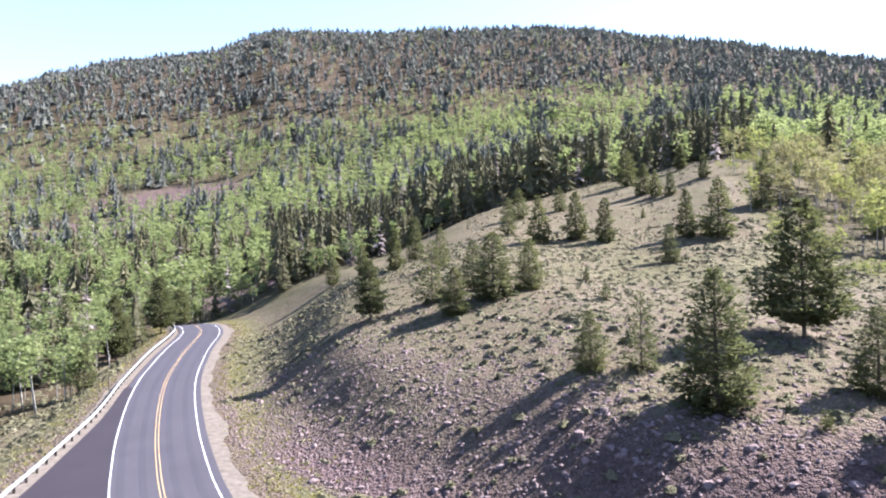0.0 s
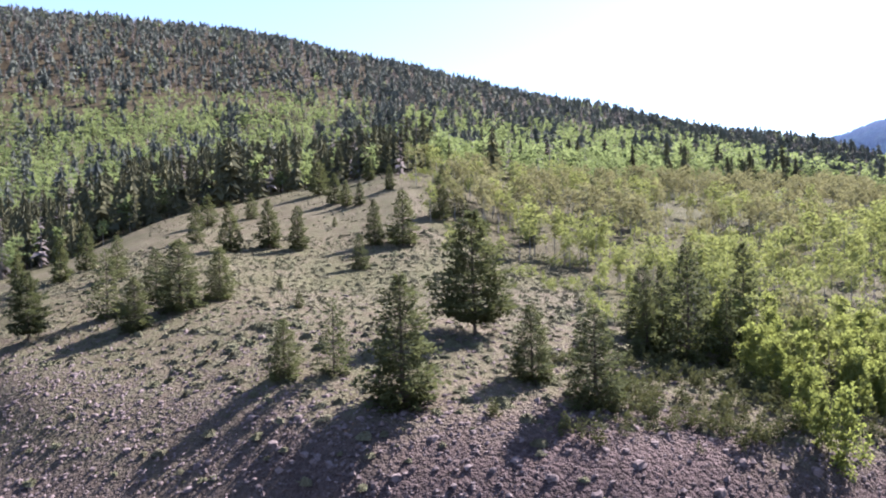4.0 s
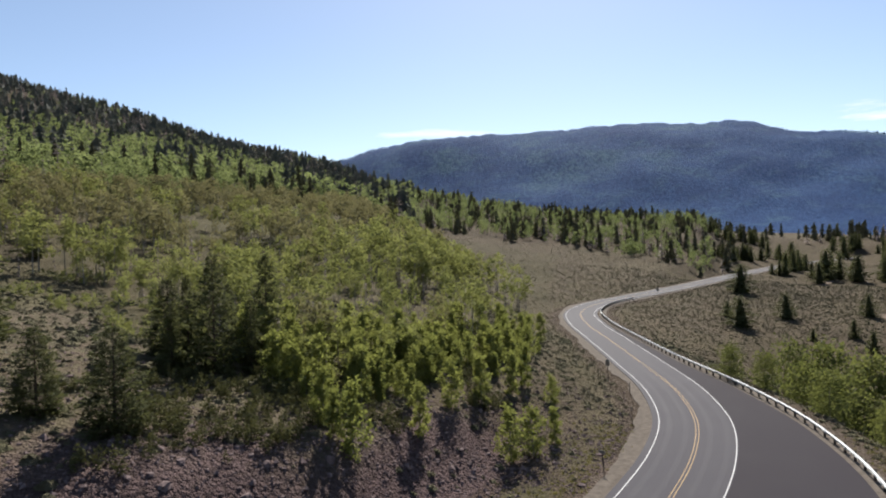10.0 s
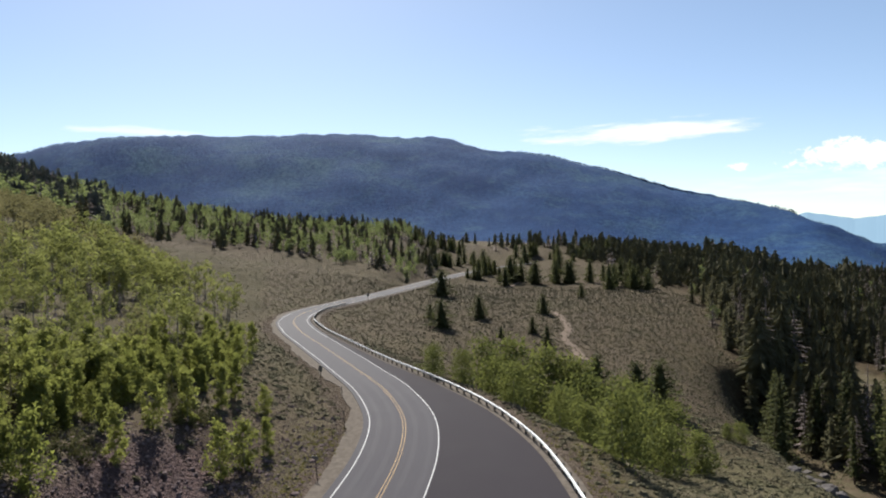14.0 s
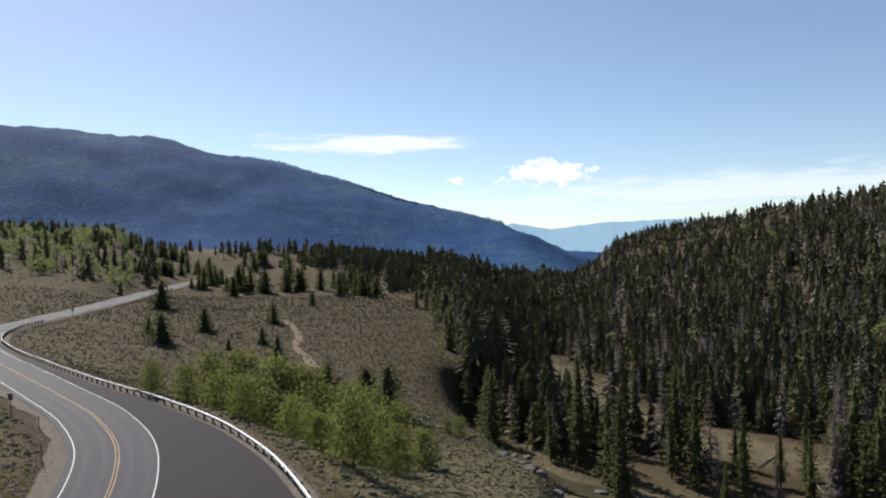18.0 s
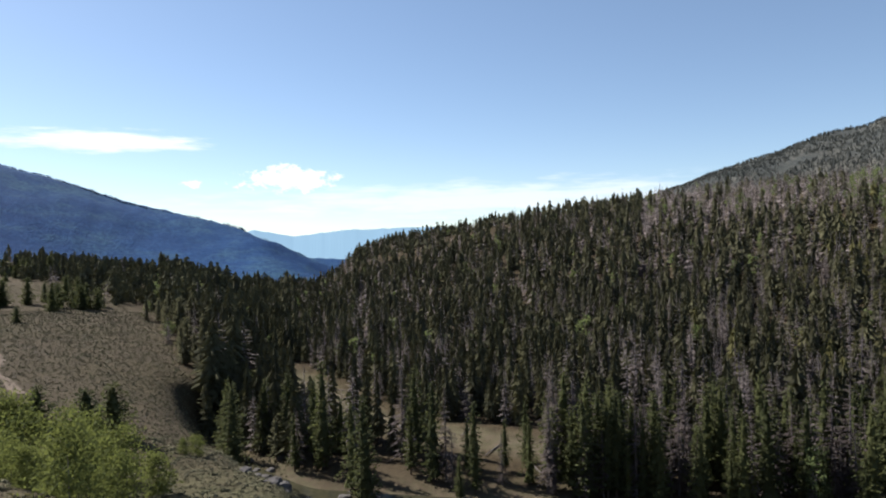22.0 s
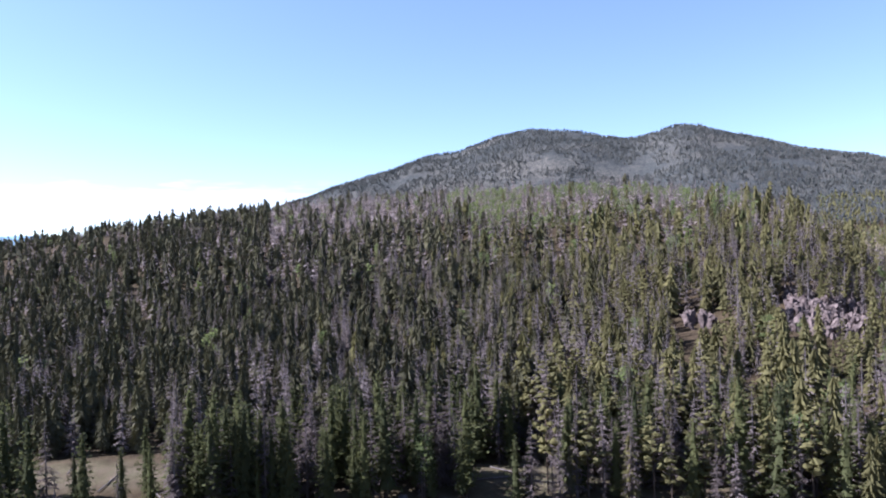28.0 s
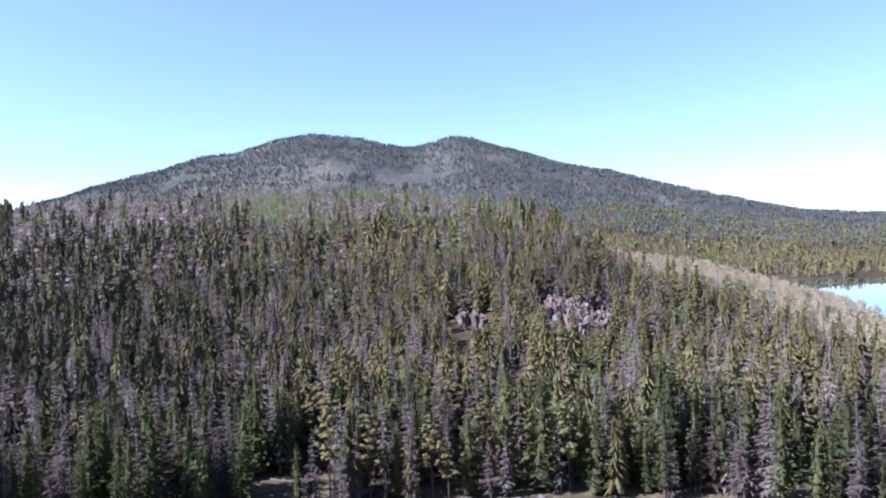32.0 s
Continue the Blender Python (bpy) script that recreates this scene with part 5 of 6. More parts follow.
# sagebrush over the open slopes
def brush():
    b, r, x, y, rng = sow(24000, -40, 116, 34, 130, 121)
    keep = ((r < open_limit(b) * 1.25) | (b > 85)) & free_of_road(x, y, 1.5)
    toe, top = ramp_of(b, *zip(BEARINGS, LAND["toe"][0])), ramp_of(b, *zip(BEARINGS, LAND["bank_top"][0]))
    keep &= (rng.random(len(b)) < np.where(r < top, 0.15, 0.9)) | (b > 76) | ((b < -14) & (road_frame(x, y)[1] > 0))
    x, y, r = x[keep], y[keep], r[keep]
    s = np.clip(rng.lognormal(-0.98, 0.42, len(x)), 0.12, 0.8) * (1 + 0.35 * (fbm(x / 10, y / 10, 91) > 0.2))
    s[s > 0.42] *= 0.85
    spread("sagebrush", BRUSH, x, y, ground(x, y) - 0.05, s * 0.6, s, rng.random(len(x)), (SAGE,), "low grey-green sagebrush over the dry slope", "shrubs", 122)
    b, r, x, y, rng = sow(22000, 2, 112, 125, 420, 123)
    keep = ((r < open_limit(b)) | meadow_at(b, r) | ((b > 85) & (b < 100))) & free_of_road(x, y, 1.5)
    x, y = x[keep], y[keep]
    s = rng.uniform(0.25, 0.55, len(x))
    b, r, x2, y2, rng = sow(28000, 68, 115, 58, 300, 125)
    keep = (rng.random(len(b)) < ramp_of(b, (68, 0), (84, 1))) & free_of_road(x2, y2, 1.5) & (r < open_limit(b) * 1.05)
    x, y = np.r_[x, x2[keep]], np.r_[y, y2[keep]]
    s = np.r_[s, rng.uniform(0.16, 0.42, keep.sum()) * ramp_of(r[keep], (60, 0.9), (300, 1.5))]
    spread("sagebrush", BRUSH_LOW, x, y, ground(x, y) - 0.05, s * 0.6, s, rng.uniform(0, 0.55, len(x)), (SAGE,), "low tan sagebrush over the far meadow", "shrubs", 124)


brush()


def scree():
    b, r, x, y, rng = sow(9000, -18, 76, 27, 66, 131)
    toe, top = ramp_of(b, *zip(BEARINGS, LAND["toe"][0])), ramp_of(b, *zip(BEARINGS, LAND["bank_top"][0]))
    keep = (r > toe) & (rng.random(len(b)) < np.where(r < top + 1, 0.95, 0.3)) & free_of_road(x, y, 1.2)
    x, y = x[keep], y[keep]
    s = np.clip(rng.lognormal(-2.15, 0.5, len(x)), 0.05, 0.5)
    spread("loose_rock", [stone_form(k) for k in (1, 2, 3, 4)], x, y, ground(x, y), s, s, rng.random(len(x)), (ROCK,), "loose purple-grey stones on the cut bank", "stones", 132)
    b, r, x, y, rng = sow(30000, -18, 78, 27, 85, 133)
    keep = (r > ramp_of(b, *zip(BEARINGS, LAND["toe"][0])) - 2) & (rng.random(len(b)) < ramp_of(r - ramp_of(b, *zip(BEARINGS, LAND["bank_top"][0])), (0, 1.0), (4, 0.5), (25, 0.22))) & free_of_road(x, y, 1.0)
    x, y = x[keep], y[keep]
    s = np.clip(rng.lognormal(-2.4, 0.45, len(x)), 0.04, 0.35)
    spread("loose_rock", PEBBLES, x, y, ground(x, y), s, s, rng.random(len(x)), (ROCK,), "small broken purple-grey stones on the slope", "stones", 134)


def weeds():
    rng = np.random.default_rng(151)
    k = rng.integers(60, 330, 3600)
    off = -(6.3 + np.abs(rng.normal(0, 2.2, len(k))))
    x, y = LINE[k, 0] + SIDE[k, 0] * off + rng.normal(0, 0.3, len(k)), LINE[k, 1] + SIDE[k, 1] * off + rng.normal(0, 0.3, len(k))
    out = rng.integers(60, 330, 2600)
    far = LINE[out, 3] + 1.9 + np.abs(rng.normal(0, 2.0, len(out)))
    x, y = np.r_[x, LINE[out, 0] + SIDE[out, 0] * far], np.r_[y, LINE[out, 1] + SIDE[out, 1] * far]
    x, y = x + rng.normal(0, 0.6, len(x)), y + rng.normal(0, 0.6, len(y))
    s = rng.uniform(0.18, 0.45, len(x))
    spread("roadside_weeds", TUFTS, x, y, ground(x, y) - 0.03, s * 0.6, s, rng.random(len(x)), (WEED,), "yellow-green weeds along the road shoulder", "weeds", 152)


def shrubs():
    """Low dark shrubs under the conifers and along the top of the cut bank."""
    b, r, x, y, rng = sow(2600, 14, 68, 38, 80, 161)
    top = ramp_of(b, *zip(BEARINGS, LAND["bank_top"][0]))
    keep = (r > top - 2) & (r < top + ramp_of(b, (14, 2), (30, 10), (40, 18), (68, 12))) & free_of_road(x, y, 4.0) & (b > 28) & (fbm(x / 5, y / 5, 67) > ramp_of(b, (28, 0.4), (36, 0.05), (41, -0.15), (68, 0.05)))
    x, y = x[keep], y[keep]
    h = rng.uniform(0.5, 1.3, len(x))
    forms = [aspen_form(s, 9, 16, 0.10, 0.12, 0.55, 4, 3, True, 0.8) for s in (57, 58, 59)]
    spread("low_shrubs", forms, x, y, ground(x, y) - 0.05, h, h * rng.uniform(0.8, 1.2, len(x)), rng.random(len(x)), (SHRUB, BARK), "low dark green shrubs under the conifers on the bank", "shrubs", 162)


shrubs()
weeds()
scree()


LAKE = tagged(new("lake", mesh_of("lake", [(-80, -330, -25), (-1200, -100, -25), (-1600, -1100, -25), (-100, -1000, -25)], [(0, 1, 2, 3)], [WATER])),
              "still blue lake reflecting the wooded shore", "lake", kind="structure")

# ---- single trees ----
def build_tree(name, form, mats, label, category, group):
    """A tree as a thing: an empty at its foot with trunk and crown, one metre high."""
    crown, trunk = form
    base = new(name)
    for key, soup, mat in (("trunk", trunk, mats[1]), ("crown", crown, mats[0])):
        v, f, m = soup.arrays()
        part(key, mesh_of(key, v, f, [mat]), base)
    return tagged(base, label, category, group)


def stand(models, x, y, h, rng, wide=1.0, sink=0.1):
    """Sets a copy of one of the models at each place, turned and scaled."""
    z = ground(np.array(x, float), np.array(y, float))
    for k in range(len(x)):
        w = h[k] * wide * rng.uniform(0.88, 1.15)
        m = pose(x[k], y[k], z[k] - sink, 0, 0, rng.uniform(0, 360))
        ob = copy_thing(models[rng.integers(0, len(models))], m)
        ob.scale = (w, w, h[k])


def drop_models(models):
    for ob in models:
        for o in (*ob.children_recursive, ob):
            bpy.data.objects.remove(o)


rng = np.random.default_rng(7)
SPRUCES = [build_tree("spruce_tree", bough_form(k, 130, 42, w, bare, p, 0.036, core=0.0), (NEEDLE_NEAR, BARK),
                      "full green spruce tree standing on the open hillside", "tree", "spruces on the hill") for k, w, bare, p in
           ((201, 0.28, 0.04, 0.72), (202, 0.24, 0.03, 0.75), (203, 0.32, 0.05, 0.66), (204, 0.23, 0.04, 0.7))]
PINES = [build_tree("pine_tree", bough_form(k, 170, 95, w, 0.13, 0.62, 0.031, -0.1, 0.45, 0.0, 7, 0.22), (NEEDLE_NEAR, BARK),
                    "dark broad pine with a bare lower trunk on the hill", "tree", "pines on the hill") for k, w in ((211, 0.37), (212, 0.40))]
THIN = [build_tree("spruce_tree", bough_form(k, 100, 34, w, 0.03, 0.62, 0.034, -0.2, 0.5, 0.0), (NEEDLE_NEAR, BARK),
                   "thin sparse spruce with the trunk showing through", "tree", "spruces on the hill") for k, w in ((221, 0.31), (222, 0.28))]
HILL = ((15.7, 40.6, 8.2), (10.3, 49.5, 4.3), (1.1, 73.5, 5.2), (3.5, 82.7, 5.9), (5.5, 76.9, 7.3), (9.7, 78.8, 5.7),
        (16.3, 118, 8.1), (22.7, 118.8, 8.3), (26.8, 115.3, 7.4), (31.3, 96.6, 5.2), (39.1, 112.1, 7.9), (43.3, 109.9, 9.3), (57.8, 126.7, 8.9), (65.3, 133, 6.1),
        (45.4, 157.8, 7.2), (47.1, 177.5, 9.1), (46.1, 150.8, 5.8), (48.3, 147.8, 5), (59, 157.6, 6.2), (62.3, 181.8, 6.4), (16.4, 150.2, 6.9), (26.7, 159.1, 5.8),
        (76.6, 165.3, 5), (90.5, 178.6, 4.7), (70.6, 113, 6.4), (25.4, 41, 5.3), (26.6, 35.6, 6.1), (43.5, 50.7, 6.7), (43.8, 47.8, 5.7))
HEROES = [build_tree("spruce_tree", bough_form(k, 210, 54, w, bare, p, 0.027, core=0.0), (NEEDLE_NEAR, BARK),
                     "full green spruce tree at the top of the stony bank", "tree", "spruces on the hill") for k, w, bare, p in
          ((271, 0.29, 0.01, 0.62), (272, 0.26, 0.01, 0.68), (273, 0.31, 0.01, 0.6))]
near_hill = [t for t in HILL if math.hypot(t[0], t[1]) < 80]
stand(HEROES, *zip(*near_hill), rng, 1.2)
stand(SPRUCES, *zip(*[t for t in HILL if math.hypot(t[0], t[1]) >= 80]), rng, 1.2)
stand(SPRUCES, *zip((75.5, 120.3, 6.8), (115.1, 152.8, 7.7), (-7.8, 113.5, 6.7), (-4.9, 122.7, 7.6), (-0.4, 105.4, 6), (-21.5, 136.5, 6.1), (-14, 121, 6), (12, 128, 7)), rng)
stand(SPRUCES, *zip((17, 83.4, 1.7), (16.5, 71.4, 1.7), (38, 132.5, 2.1)), rng, 1.25)
stand(PINES, *zip((27.5, 53.5, 10.8), (-8.4, 79.4, 6.9), (-54.7, 115.9, 11.2), (-54.6, 134.4, 11.1), (-62.2, 164.8, 9)), rng, 0.88)
stand(SPRUCES, *zip((-55.3, 125.9, 7.3), (-46.5, 89.8, 6.5), (-67.8, 125.4, 12)), rng, 0.8)
stand(SPRUCES, *zip((41.5, 46.0, 7.5), (45.0, 45.0, 6.8), (43.0, 40.5, 6.2), (46.5, 48.5, 8.2), (38.5, 44.5, 5.6)), rng, 0.9)
stand(THIN, *zip((13.4, 47.9, 5.5), (-1.4, 80.9, 7.4)), rng)
stand(SPRUCES, *zip((40.6, 42.1, 9.6), (48.1, 43.4, 9.6)), rng, 0.8)
SLOPE = ((244.6, 20.4, 9.5), (177.3, 15, 7.2), (197.1, 5.9, 6.6), (321.8, -5.2, 13), (315.3, -16, 10.4), (373.7, -31.4, 8.8), (212.6, -13, 6.2), (181.7, -8.2, 4.3),
         (166.6, -10.9, 4.7), (173.6, 0, 2.9), (458.7, 10.2, 11.7), (446.4, 25.8, 7.8), (459.3, -16.7, 13.4), (261.8, -30.1, 5.5), (111.2, -21, 7.9), (117.1, -25.9, 8.1),
         (123.3, -16.5, 6.9), (308.3, -2.5, 8.5), (192.5, 19.3, 4.2))
JUNIPERS = [build_tree("fir_tree", bough_form(k, 80, 30, w, 0.02, 0.6, 0.05, core=0.5), (NEEDLE_NEAR, BARK),
                       "dark green fir tree on the brown sagebrush slope", "tree", "firs on the slope") for k, w in ((231, 0.36), (232, 0.30))]
stand(JUNIPERS, *zip(*SLOPE), rng, 1.35)
TALL = [build_tree("spruce_tree", bough_form(k, 130, 16, w, 0.05, 0.75, 0.030, -0.3, 0.35), (NEEDLE_NEAR, BARK),
                   "tall dark spruce beside the stream", "tree", "spruces along the stream") for k, w in ((241, 0.19), (242, 0.16), (243, 0.21))]
stand(TALL, *zip((107.3, -64.9, 19.5), (133.5, -50.9, 19), (146.8, -63.5, 16.8), (141.7, -66.8, 17.7), (131.7, -74.1, 12.2), 
                 (165.9, -68.9, 14.5), (97.7, -78.8, 8.2), (150, -56, 15), (160, -60, 16)), rng, sink=0.4)
CLUMP_ASPENS = [build_tree("aspen_tree", aspen_form(s, 52, 42, 0.034, 0.05, w, 7, 6, True), (CLUMP_LEAF, PALE_BARK),
                           "leafy green aspen below the guardrail", "tree", "aspens below the road") for s, w in ((251, 0.36), (252, 0.31), (253, 0.40))]
stand(CLUMP_ASPENS, *zip((95.3, 9.4, 4.2), (92, 5.2, 4.5), (115.3, 2.7, 8.5), (111.5, -2.2, 10), (106.8, -6.2, 9.8), (105.9, -9.7, 9), (98.1, -11.5, 7.8), (60.5, -10.1, 6.5),
                         (89, -15.4, 6.9), (84.4, -17.3, 6.5), (88.8, -20.5, 6.9), (73.6, -5.9, 4), (66.5, -8, 3.8), (80.8, -1.3, 4.9), (107.5, -11.9, 8.4),
                         (108.2, -35.5, 3.2), (108.5, -33.7, 2.5), (92, -8, 7), (99, -3, 7.5), (78, -12, 6), (102, -17, 7), (95, -18, 7.5), (86, -9, 6), (104, 1, 7.5), (72, -11, 5), (80, -22, 5), (76, -17, 5.5)), rng)
SAPLINGS = [build_tree("young_aspen", aspen_form(s, 34, 42, 0.034, 0.06, w, 5, 5, True, 0.8), (ASPEN_NEAR, PALE_BARK),
                       "bright green young aspen at the edge of the stony bank", "tree", "young aspens on the bank") for s, w in ((261, 0.19), (262, 0.16), (263, 0.22))]
stand(SAPLINGS, *zip((41.2, 35.5, 3.2), (37.6, 29.2, 3.9), (36.8, 26.3, 5), (36.5, 27.6, 3.2), (46.1, 26.7, 4.1), (52.1, 21.8, 4.4), (54.5, 20.7, 4.2), (46.6, 32.1, 2.6),
                     (40, 32.5, 2.4), (68.6, 23.9, 3.1), (58.4, 20.2, 3.4), (49.8, 29.6, 3.7), (53.7, 27.9, 4.4), (58.9, 27.4, 4.7), (65.7, 27.2, 4.5), (70.1, 27.5, 4.7),
                     (48.3, 32, 3.7), (46.2, 32.7, 3.2), (42.3, 32.1, 2.6)), rng)
scatter = np.random.default_rng(19)
fb, fr = scatter.uniform(83, 102, 420), np.sqrt(scatter.uniform(250 ** 2, 620 ** 2, 420))
fx, fy = fr * np.sin(np.radians(fb)), fr * np.cos(np.radians(fb))
ok = free_of_road(fx, fy, 6.0) & (fbm(fx / 45, fy / 45, 93) > 0.08) & ~meadow_at(fb, fr)
stand(JUNIPERS, fx[ok], fy[ok], scatter.uniform(5, 11, ok.sum()), scatter, 0.95)
thick = np.random.default_rng(17)
tb, tr = thick.uniform(46, 70, 175), thick.uniform(0, 1, 175)
tr = ramp_of(tb, (46, 52), (55, 54), (62, 66), (70, 82)) + tr * 26
tx, ty = tr * np.sin(np.radians(tb)), tr * np.cos(np.radians(tb))
ok = free_of_road(tx, ty, 5.0)
stand(SAPLINGS, tx[ok], ty[ok], thick.uniform(2.0, 4.6, ok.sum()), thick)
STREAM_SPRUCES = [build_tree("spruce_tree", f, (NEEDLE_NEAR, BARK), "tall slender green spruce across the stream", "tree", "spruces across the stream") for f in SPRUCE_NEAR]
STREAM_SNAGS = [build_tree("dead_spruce", f, (DRY_NEAR, GREY_WOOD), "grey bare dead spruce across the stream", "tree", "dead spruces across the stream") for f in SNAG_NEAR]
for models, spots in ((STREAM_SPRUCES, SINGLES[0]), (STREAM_SNAGS, SINGLES[1])):
    stand(models, *zip(*spots[:300]), rng, sink=0.3)
drop_models(STREAM_SPRUCES + STREAM_SNAGS)
drop_models(HEROES + SPRUCES + PINES + THIN + JUNIPERS + TALL + CLUMP_ASPENS + SAPLINGS)


# ---- guardrail ----
def guardrail():
    rail = tagged(new("guardrail"), "galvanised steel guardrail on wooden posts along the curve", "guardrail")
    a = int(np.argmin(np.abs(LINE[:, 1] - 150) + (LINE[:, 0] > 0) * 999))
    b = int(np.argmin(np.abs(LINE[:, 0] - 212)))
    profile = ((0.00, 0.40), (0.0, 0.44), (-0.08, 0.48), (-0.08, 0.53), (0.0, 0.56), (-0.08, 0.60), (-0.08, 0.65), (0.0, 0.70), (0.0, 0.73), (0.03, 0.73), (0.03, 0.40))
    post_bm = bmesh.new()
    bmesh.ops.create_cube(post_bm, size=1)
    for v in post_bm.verts:
        v.co = (v.co.x * 0.18, v.co.y * 0.2, v.co.z * 1.1 + 0.22)
    bmesh.ops.bevel(post_bm, geom=post_bm.edges[:], offset=0.015, segments=1)
    post = bpy.data.meshes.new("post")
    post_bm.to_mesh(post)
    post_bm.free()
    post.materials.append(POST_WOOD)
    for k in range(a, b - 4, 4):
        idx = np.arange(k, k + 5)
        p = LINE[idx]
        out = PULL[idx] + 0.55
        ring = []
        for o, h in profile:
            ring.append(np.c_[p[:, :2] + SIDE[idx] * (out + o)[:, None], p[:, 2] + h + 0.02])
        v = np.concatenate(ring)
        n, m = len(idx), len(profile)
        q = [(r * n + c, ((r + 1) % m) * n + c, ((r + 1) % m) * n + c + 1, r * n + c + 1) for r in range(m) for c in range(n - 1)]
        part("beam", mesh_of("beam", v, q, [STEEL]), rail)
        for j in (0, 2):
            c = LINE[k + j]
            e = c[:2] + SIDE[k + j] * (PULL[k + j] + 0.70)
            ob = part("post", post, rail)
            ob.matrix_basis = pose(e[0], e[1], c[2], 0, 0, math.degrees(math.atan2(SIDE[k + j][1], SIDE[k + j][0])))


guardrail()


# ---- signs and marker posts beside the road ----
def box(bm, sx, sy, sz, x=0, y=0, z=0):
    r = bmesh.ops.create_cube(bm, size=1)
    for v in r["verts"]:
        v.co = (v.co.x * sx + x, v.co.y * sy + y, v.co.z * sz + z)


def bm_mesh(name, bm, mat, bevel=0.0):
    if bevel:
        bmesh.ops.bevel(bm, geom=bm.edges[:], offset=bevel, segments=1)
    me = bpy.data.meshes.new(name)
    bm.to_mesh(me)
    bm.free()
    me.materials.append(mat)
    return me


def marker(name, x, y, turn, tall, panel, label, tilt=0.0):
    """A thin post with a plate near its top."""
    ob = tagged(new(name), label, "road sign" if panel[0] > 0.2 else "marker post")
    ob.matrix_basis = pose(x, y, ground(x, y)[0], 0, tilt, turn)
    bm = bmesh.new()
    box(bm, 0.07, 0.05, tall + 0.3, 0, 0, tall / 2 - 0.15)
    part("post", bm_mesh("post", bm, POST_WOOD, 0.008), ob)
    bm = bmesh.new()
    box(bm, panel[0], 0.02, panel[1], 0, 0.04, tall - panel[1] / 2)
    part("plate", bm_mesh("plate", bm, SIGN_BACK, 0.006), ob, "plain weathered metal plate")


marker("road_sign", 88.9, 23.4, 70, 2.6, (0.6, 0.75), "grey-backed road sign on a brown post by the curve")
marker("marker_post", 81.7, 19.0, 60, 1.4, (0.12, 0.3), "thin brown marker post on the gravel shoulder")
marker("marker_post", 67.8, 15.6, 40, 1.8, (0.12, 0.3), "thin brown marker post on the gravel shoulder", 3)
marker("road_sign", 53.5, 14.6, 60, 1.7, (0.7, 0.2), "small weathered sign on a leaning post", 5)
marker("road_sign", 221.7, 42.2, 100, 2.4, (0.75, 0.75), "small road sign at the far curve")
marker("marker_post", -37.8, 78.3, 0, 2.3, (0.13, 0.4), "dark marker post beyond the guardrail")


# ---- far mesa beyond the valley, too far to shift; glows pale blue for haze ----
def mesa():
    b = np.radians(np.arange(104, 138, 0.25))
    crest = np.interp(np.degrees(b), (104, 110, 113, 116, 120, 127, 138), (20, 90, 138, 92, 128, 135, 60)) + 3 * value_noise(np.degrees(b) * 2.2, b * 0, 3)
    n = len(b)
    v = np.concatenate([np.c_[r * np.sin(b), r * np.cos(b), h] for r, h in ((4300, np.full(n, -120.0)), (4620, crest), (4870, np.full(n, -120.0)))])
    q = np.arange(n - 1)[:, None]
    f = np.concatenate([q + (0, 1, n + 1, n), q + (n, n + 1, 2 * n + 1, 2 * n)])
    tagged(new("backdrop", mesh_of("backdrop", v, f, [FAR_MESA])), "far mesa at the end of the valley, glowing pale blue as haze", "mountain", kind="structure")


mesa()


# ---- dirt track on the brown slope ----
def track(points, wide):
    pts = np.array(points, float)
    s = np.r_[0, np.cumsum(np.hypot(*np.diff(pts, axis=0).T))]
    fine = np.arange(0, s[-1], 1.0)
    c = np.stack([pchip(s, pts[:, k], fine) for k in (0, 1)], 1)
    d = np.gradient(c, axis=0)
    d /= np.linalg.norm(d, axis=1)[:, None]
    rng = np.random.default_rng(3)
    rows = []
    for o in (-1, -0.5, 0, 0.5, 1):
        e = c + np.stack([-d[:, 1], d[:, 0]], 1) * (o * wide * 0.5 + rng.normal(0, 0.12, len(c))[:, None])
        rows.append(np.c_[e, ground(e[:, 0], e[:, 1]) + (0.10 if abs(o) < 1 else -0.05)])
    n = len(c)
    f = np.concatenate([np.arange(n - 1)[:, None] + (k * n, k * n + 1, (k + 1) * n + 1, (k + 1) * n) for k in range(4)])
    tagged(new("dirt_track", mesh_of("dirt_track", np.concatenate(rows), f, [DIRT])), "pale dirt track worn into the brown slope", "track", kind="structure")


track(((226, -13), (218, -16.7), (203, -18.2), (191, -18.4), (178, -15.9), (168, -17.1), (152, -17.7)), 2.6)
track(((356, 2), (340, -5), (330, -9), (316, -7), (304, -3)), 3.0)


# ---- stream, rocks and logs ----
def stream():
    d = np.gradient(STREAM_LINE, axis=0)
    d /= np.linalg.norm(d, axis=1)[:, None]
    side = np.stack([-d[:, 1], d[:, 0]], 1)
    n = len(STREAM_LINE)
    wide = 2.6 + 1.0 * value_noise(np.arange(n) / 5.0, np.zeros(n), 5)
    v = np.concatenate([np.c_[STREAM_LINE + side * (o * wide)[:, None], np.full(n, -27.25)] for o in (-1, 1)])
    q = np.arange(n - 1)[:, None]
    tagged(new("stream", mesh_of("stream", v, q + (0, 1, n + 1, n), [BROOK])), "narrow dark mountain stream between spruces", "stream", kind="structure")


stream()


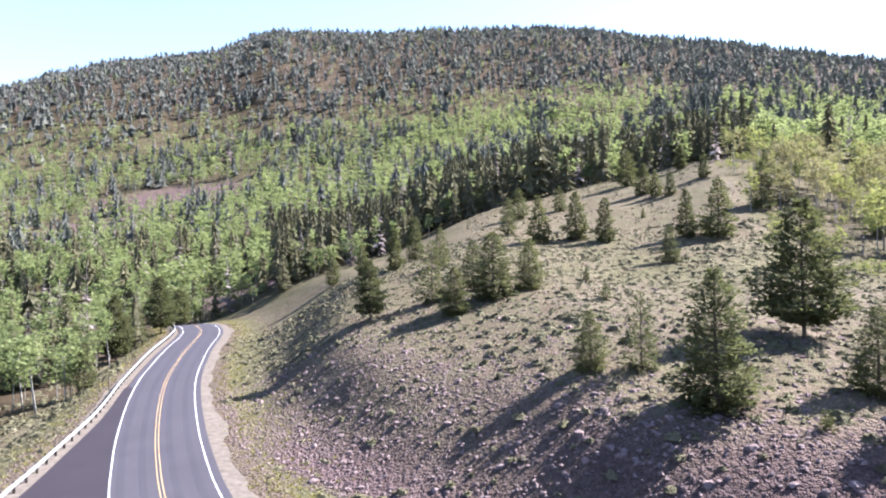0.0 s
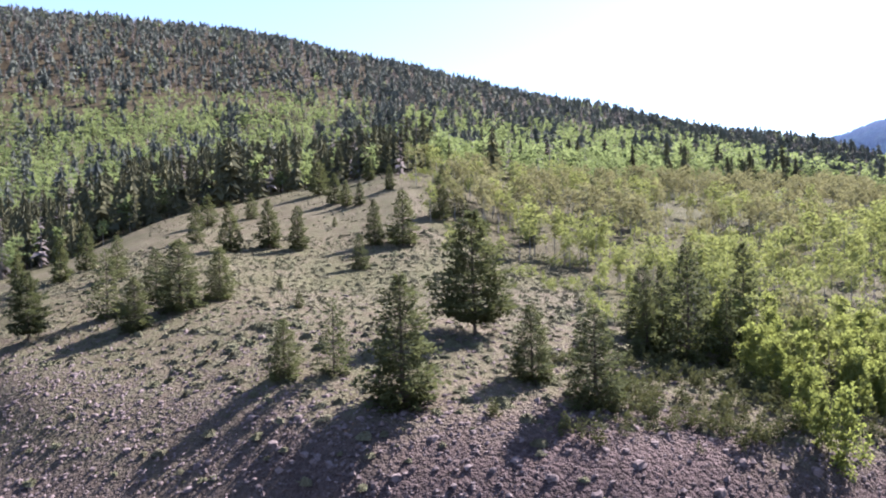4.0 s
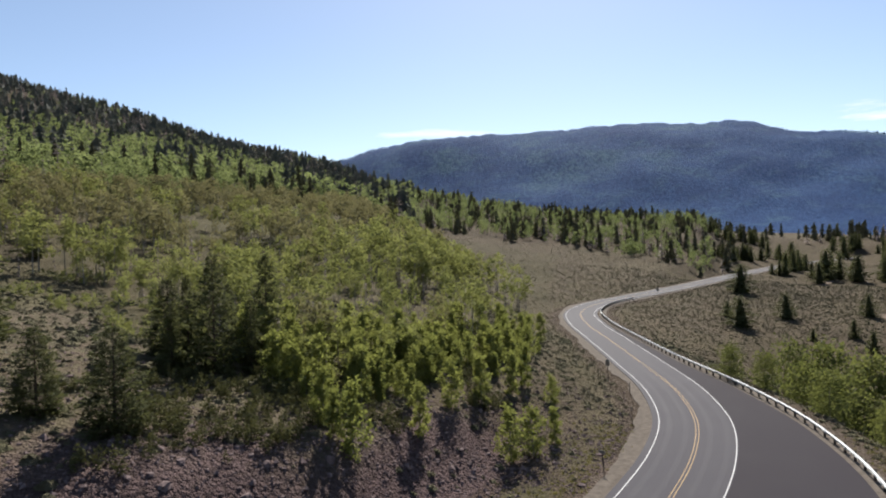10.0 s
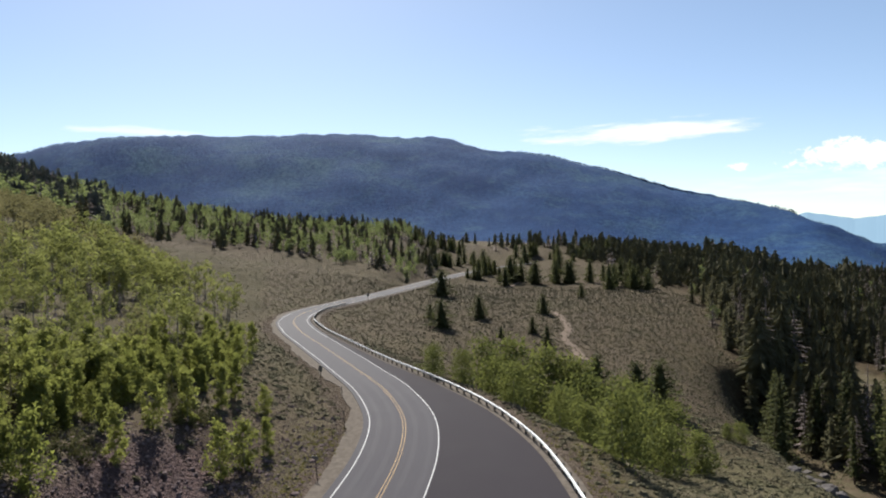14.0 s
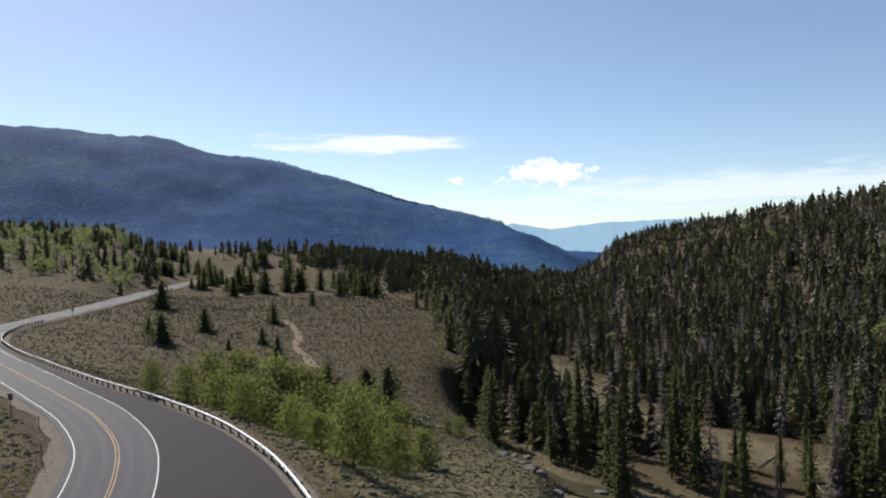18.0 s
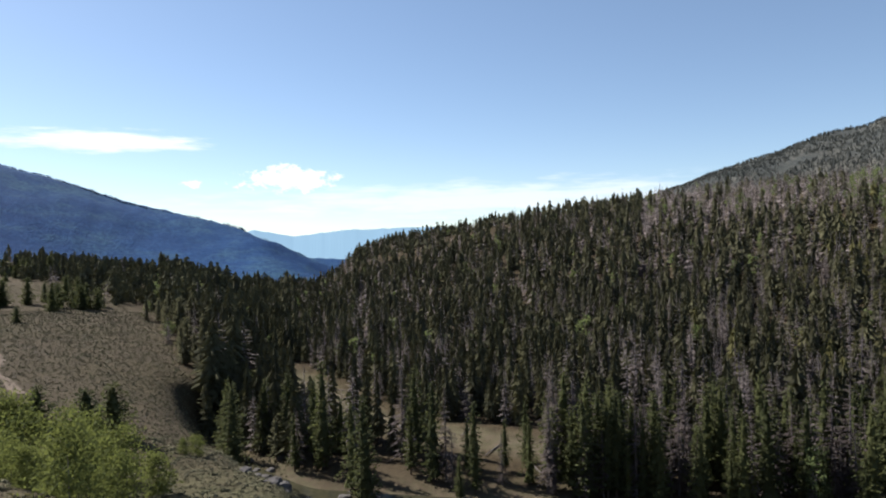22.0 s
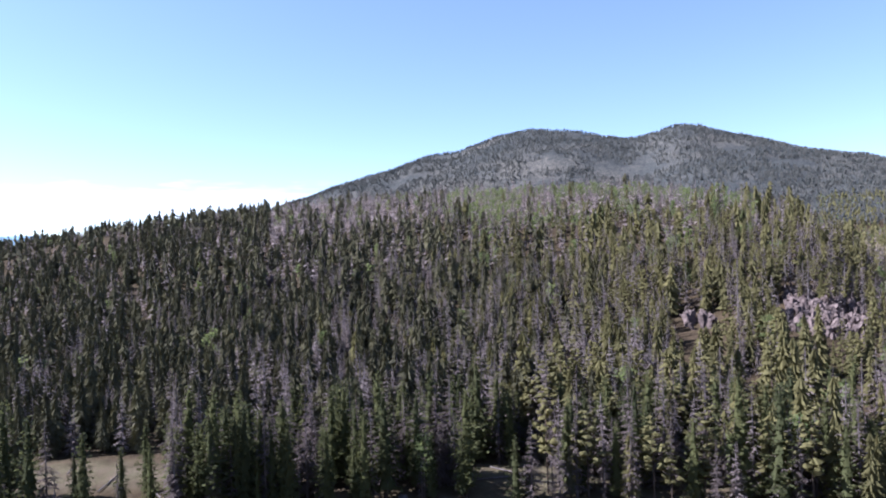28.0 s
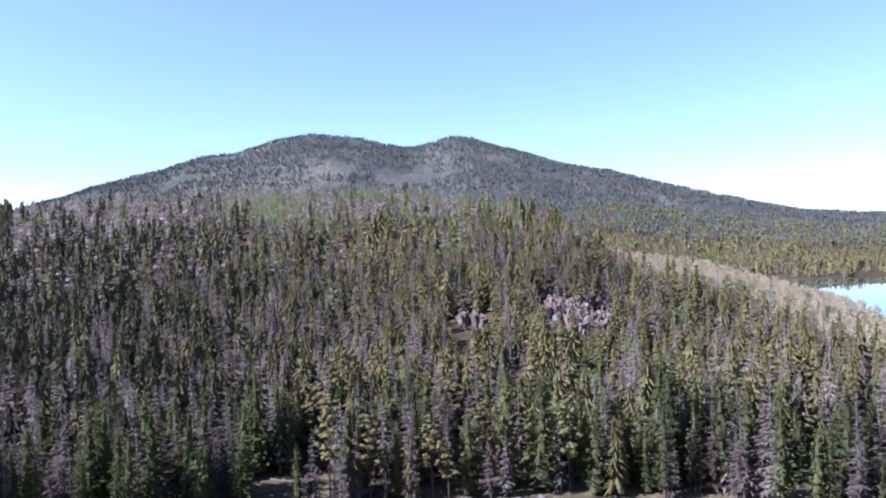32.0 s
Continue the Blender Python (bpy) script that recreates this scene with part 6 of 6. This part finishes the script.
def boulder_models(name, mat, label, group, count=4, flat=0.75):
    made = []
    for k in range(count):
        rng = np.random.default_rng(300 + k)
        bm = bmesh.new()
        bmesh.ops.create_cube(bm, size=1.6)
        bmesh.ops.subdivide_edges(bm, edges=bm.edges[:], cuts=2, use_grid_fill=True)
        for v in bm.verts:
            n = v.co.normalized()
            v.co = v.co * 0.92 + n * 0.1 if name == "block" else v.co * 0.55 + n * 0.5
            v.co += Vector(rng.normal(0, 0.15 if name == "block" else 0.10, 3))
            v.co.z *= flat
        made.append(tagged(new(name, bm_mesh(name, bm, mat, 0.03)), label, "boulder", group))
    return made


def strew(models, places, rng, low=0.5, high=1.2, sink=0.2, tall=1.0):
    for x, y in places:
        s = rng.uniform(low, high)
        ob = copy_thing(models[rng.integers(0, len(models))], pose(x, y, ground(x, y)[0] - sink * s * 0.5, rng.uniform(-15, 15), rng.uniform(-15, 15), rng.uniform(0, 360)))
        ob.scale = (s, s * rng.uniform(0.7, 1.2), s * tall * rng.uniform(0.8, 1.3))


rng = np.random.default_rng(23)
BANK_STONES = boulder_models("boulder", ROCK, "angular purple-grey boulder on the cut bank", "boulders on the bank")
sb = rng.uniform(-12, 66, 90)
sr = ramp_of(sb, *zip(BEARINGS, LAND["bank_top"][0])) - rng.uniform(-4, 9, 90)
strew(BANK_STONES, zip(sr * np.sin(np.radians(sb)), sr * np.cos(np.radians(sb))), rng, 0.16, 0.36, 0.6)
STREAM_STONES = boulder_models("boulder", DARK_ROCK, "grey weathered boulder at the stream bank", "boulders by the stream")
places = [(rng.uniform(76, 92) + k * 0.25, rng.uniform(-46, -36)) for k in range(26)] + [(p[0] + rng.normal(0, 3.2), p[1] + rng.normal(0, 3.2)) for p in STREAM_LINE[::3] for _ in (0, 1)]
strew(STREAM_STONES, places, rng, 0.35, 1.2)
drop_models(BANK_STONES + STREAM_STONES)


def outcrop(x0, y0, wide, deep, count, size, seed, label):
    """A broken cliff: blocks leaning together on the slope."""
    rng = np.random.default_rng(seed)
    top = tagged(new("rock_outcrop"), label, "cliff")
    models = boulder_models("block", PALE_ROCK, "", "", 5, 1.0)
    for ob in models:
        del ob["category"]
    ways = np.array([-x0, -y0]) / math.hypot(x0, y0)
    across = np.array([-ways[1], ways[0]])
    for k in range(count):
        u, w = rng.uniform(-1, 1), rng.uniform(-1, 1)
        c = np.array([x0, y0]) + across * u * wide + ways * w * deep
        s = size * rng.uniform(0.45, 1.15)
        ob = models[rng.integers(0, 5)].copy()
        scene.collection.objects.link(ob)
        ob.parent = top
        ob.matrix_basis = pose(c[0], c[1], ground(c[0], c[1])[0] + s * rng.uniform(0.1, 0.7), rng.uniform(-32, 32), rng.uniform(-32, 32), rng.uniform(0, 360))
        ob.scale = (s * rng.uniform(0.35, 0.7), s * rng.uniform(0.5, 0.9), s * rng.uniform(1.0, 2.4))
    drop_models(models)


outcrop(-24, -214, 10, 15, 210, 1.45, 41, "broken purple-grey rock cliff among dead trees")
outcrop(8, -213, 3.5, 5, 16, 1.7, 43, "pale rock outcrop between spruces")
outcrop(186, -253, 7, 7, 22, 2.2, 47, "small tan rock outcrop in the forest")


def log(x, y, turn, long, thick):
    s = Soup()
    s.tube((-long / 2, 0, thick), (long / 2, 0, thick * 1.4), thick, thick * 0.6, 7)
    for k in range(5):
        f = -0.3 + 0.15 * k
        s.tube((f * long, 0, thick), (f * long + 0.4, 0.5 * (-1) ** k, thick + 0.5), 0.03, 0.01, 4)
    v, f, m = s.arrays()
    ob = new("fallen_log", mesh_of("fallen_log", v, f, [GREY_WOOD]))
    ob.matrix_basis = pose(x, y, ground(x, y)[0], 0, 0, turn)
    tagged(ob, "bleached grey fallen log in the glade", "log", "logs in the glade")


for k in range(14):
    g = GLADE[1 + k % 8] * (1 - (k % 3) * 0.2) + GLADE[(2 + k % 8)] * ((k % 3) * 0.2)
    log(g[0] + rng.normal(0, 5), g[1] + rng.normal(0, 5), rng.uniform(0, 180), rng.uniform(5, 11), rng.uniform(0.12, 0.22))
for x, y, turn, long in ((33, -127, 12, 9), (40, -131, 160, 11), (43, -126, 35, 7)):
    log(x, y, turn, long, 0.16)
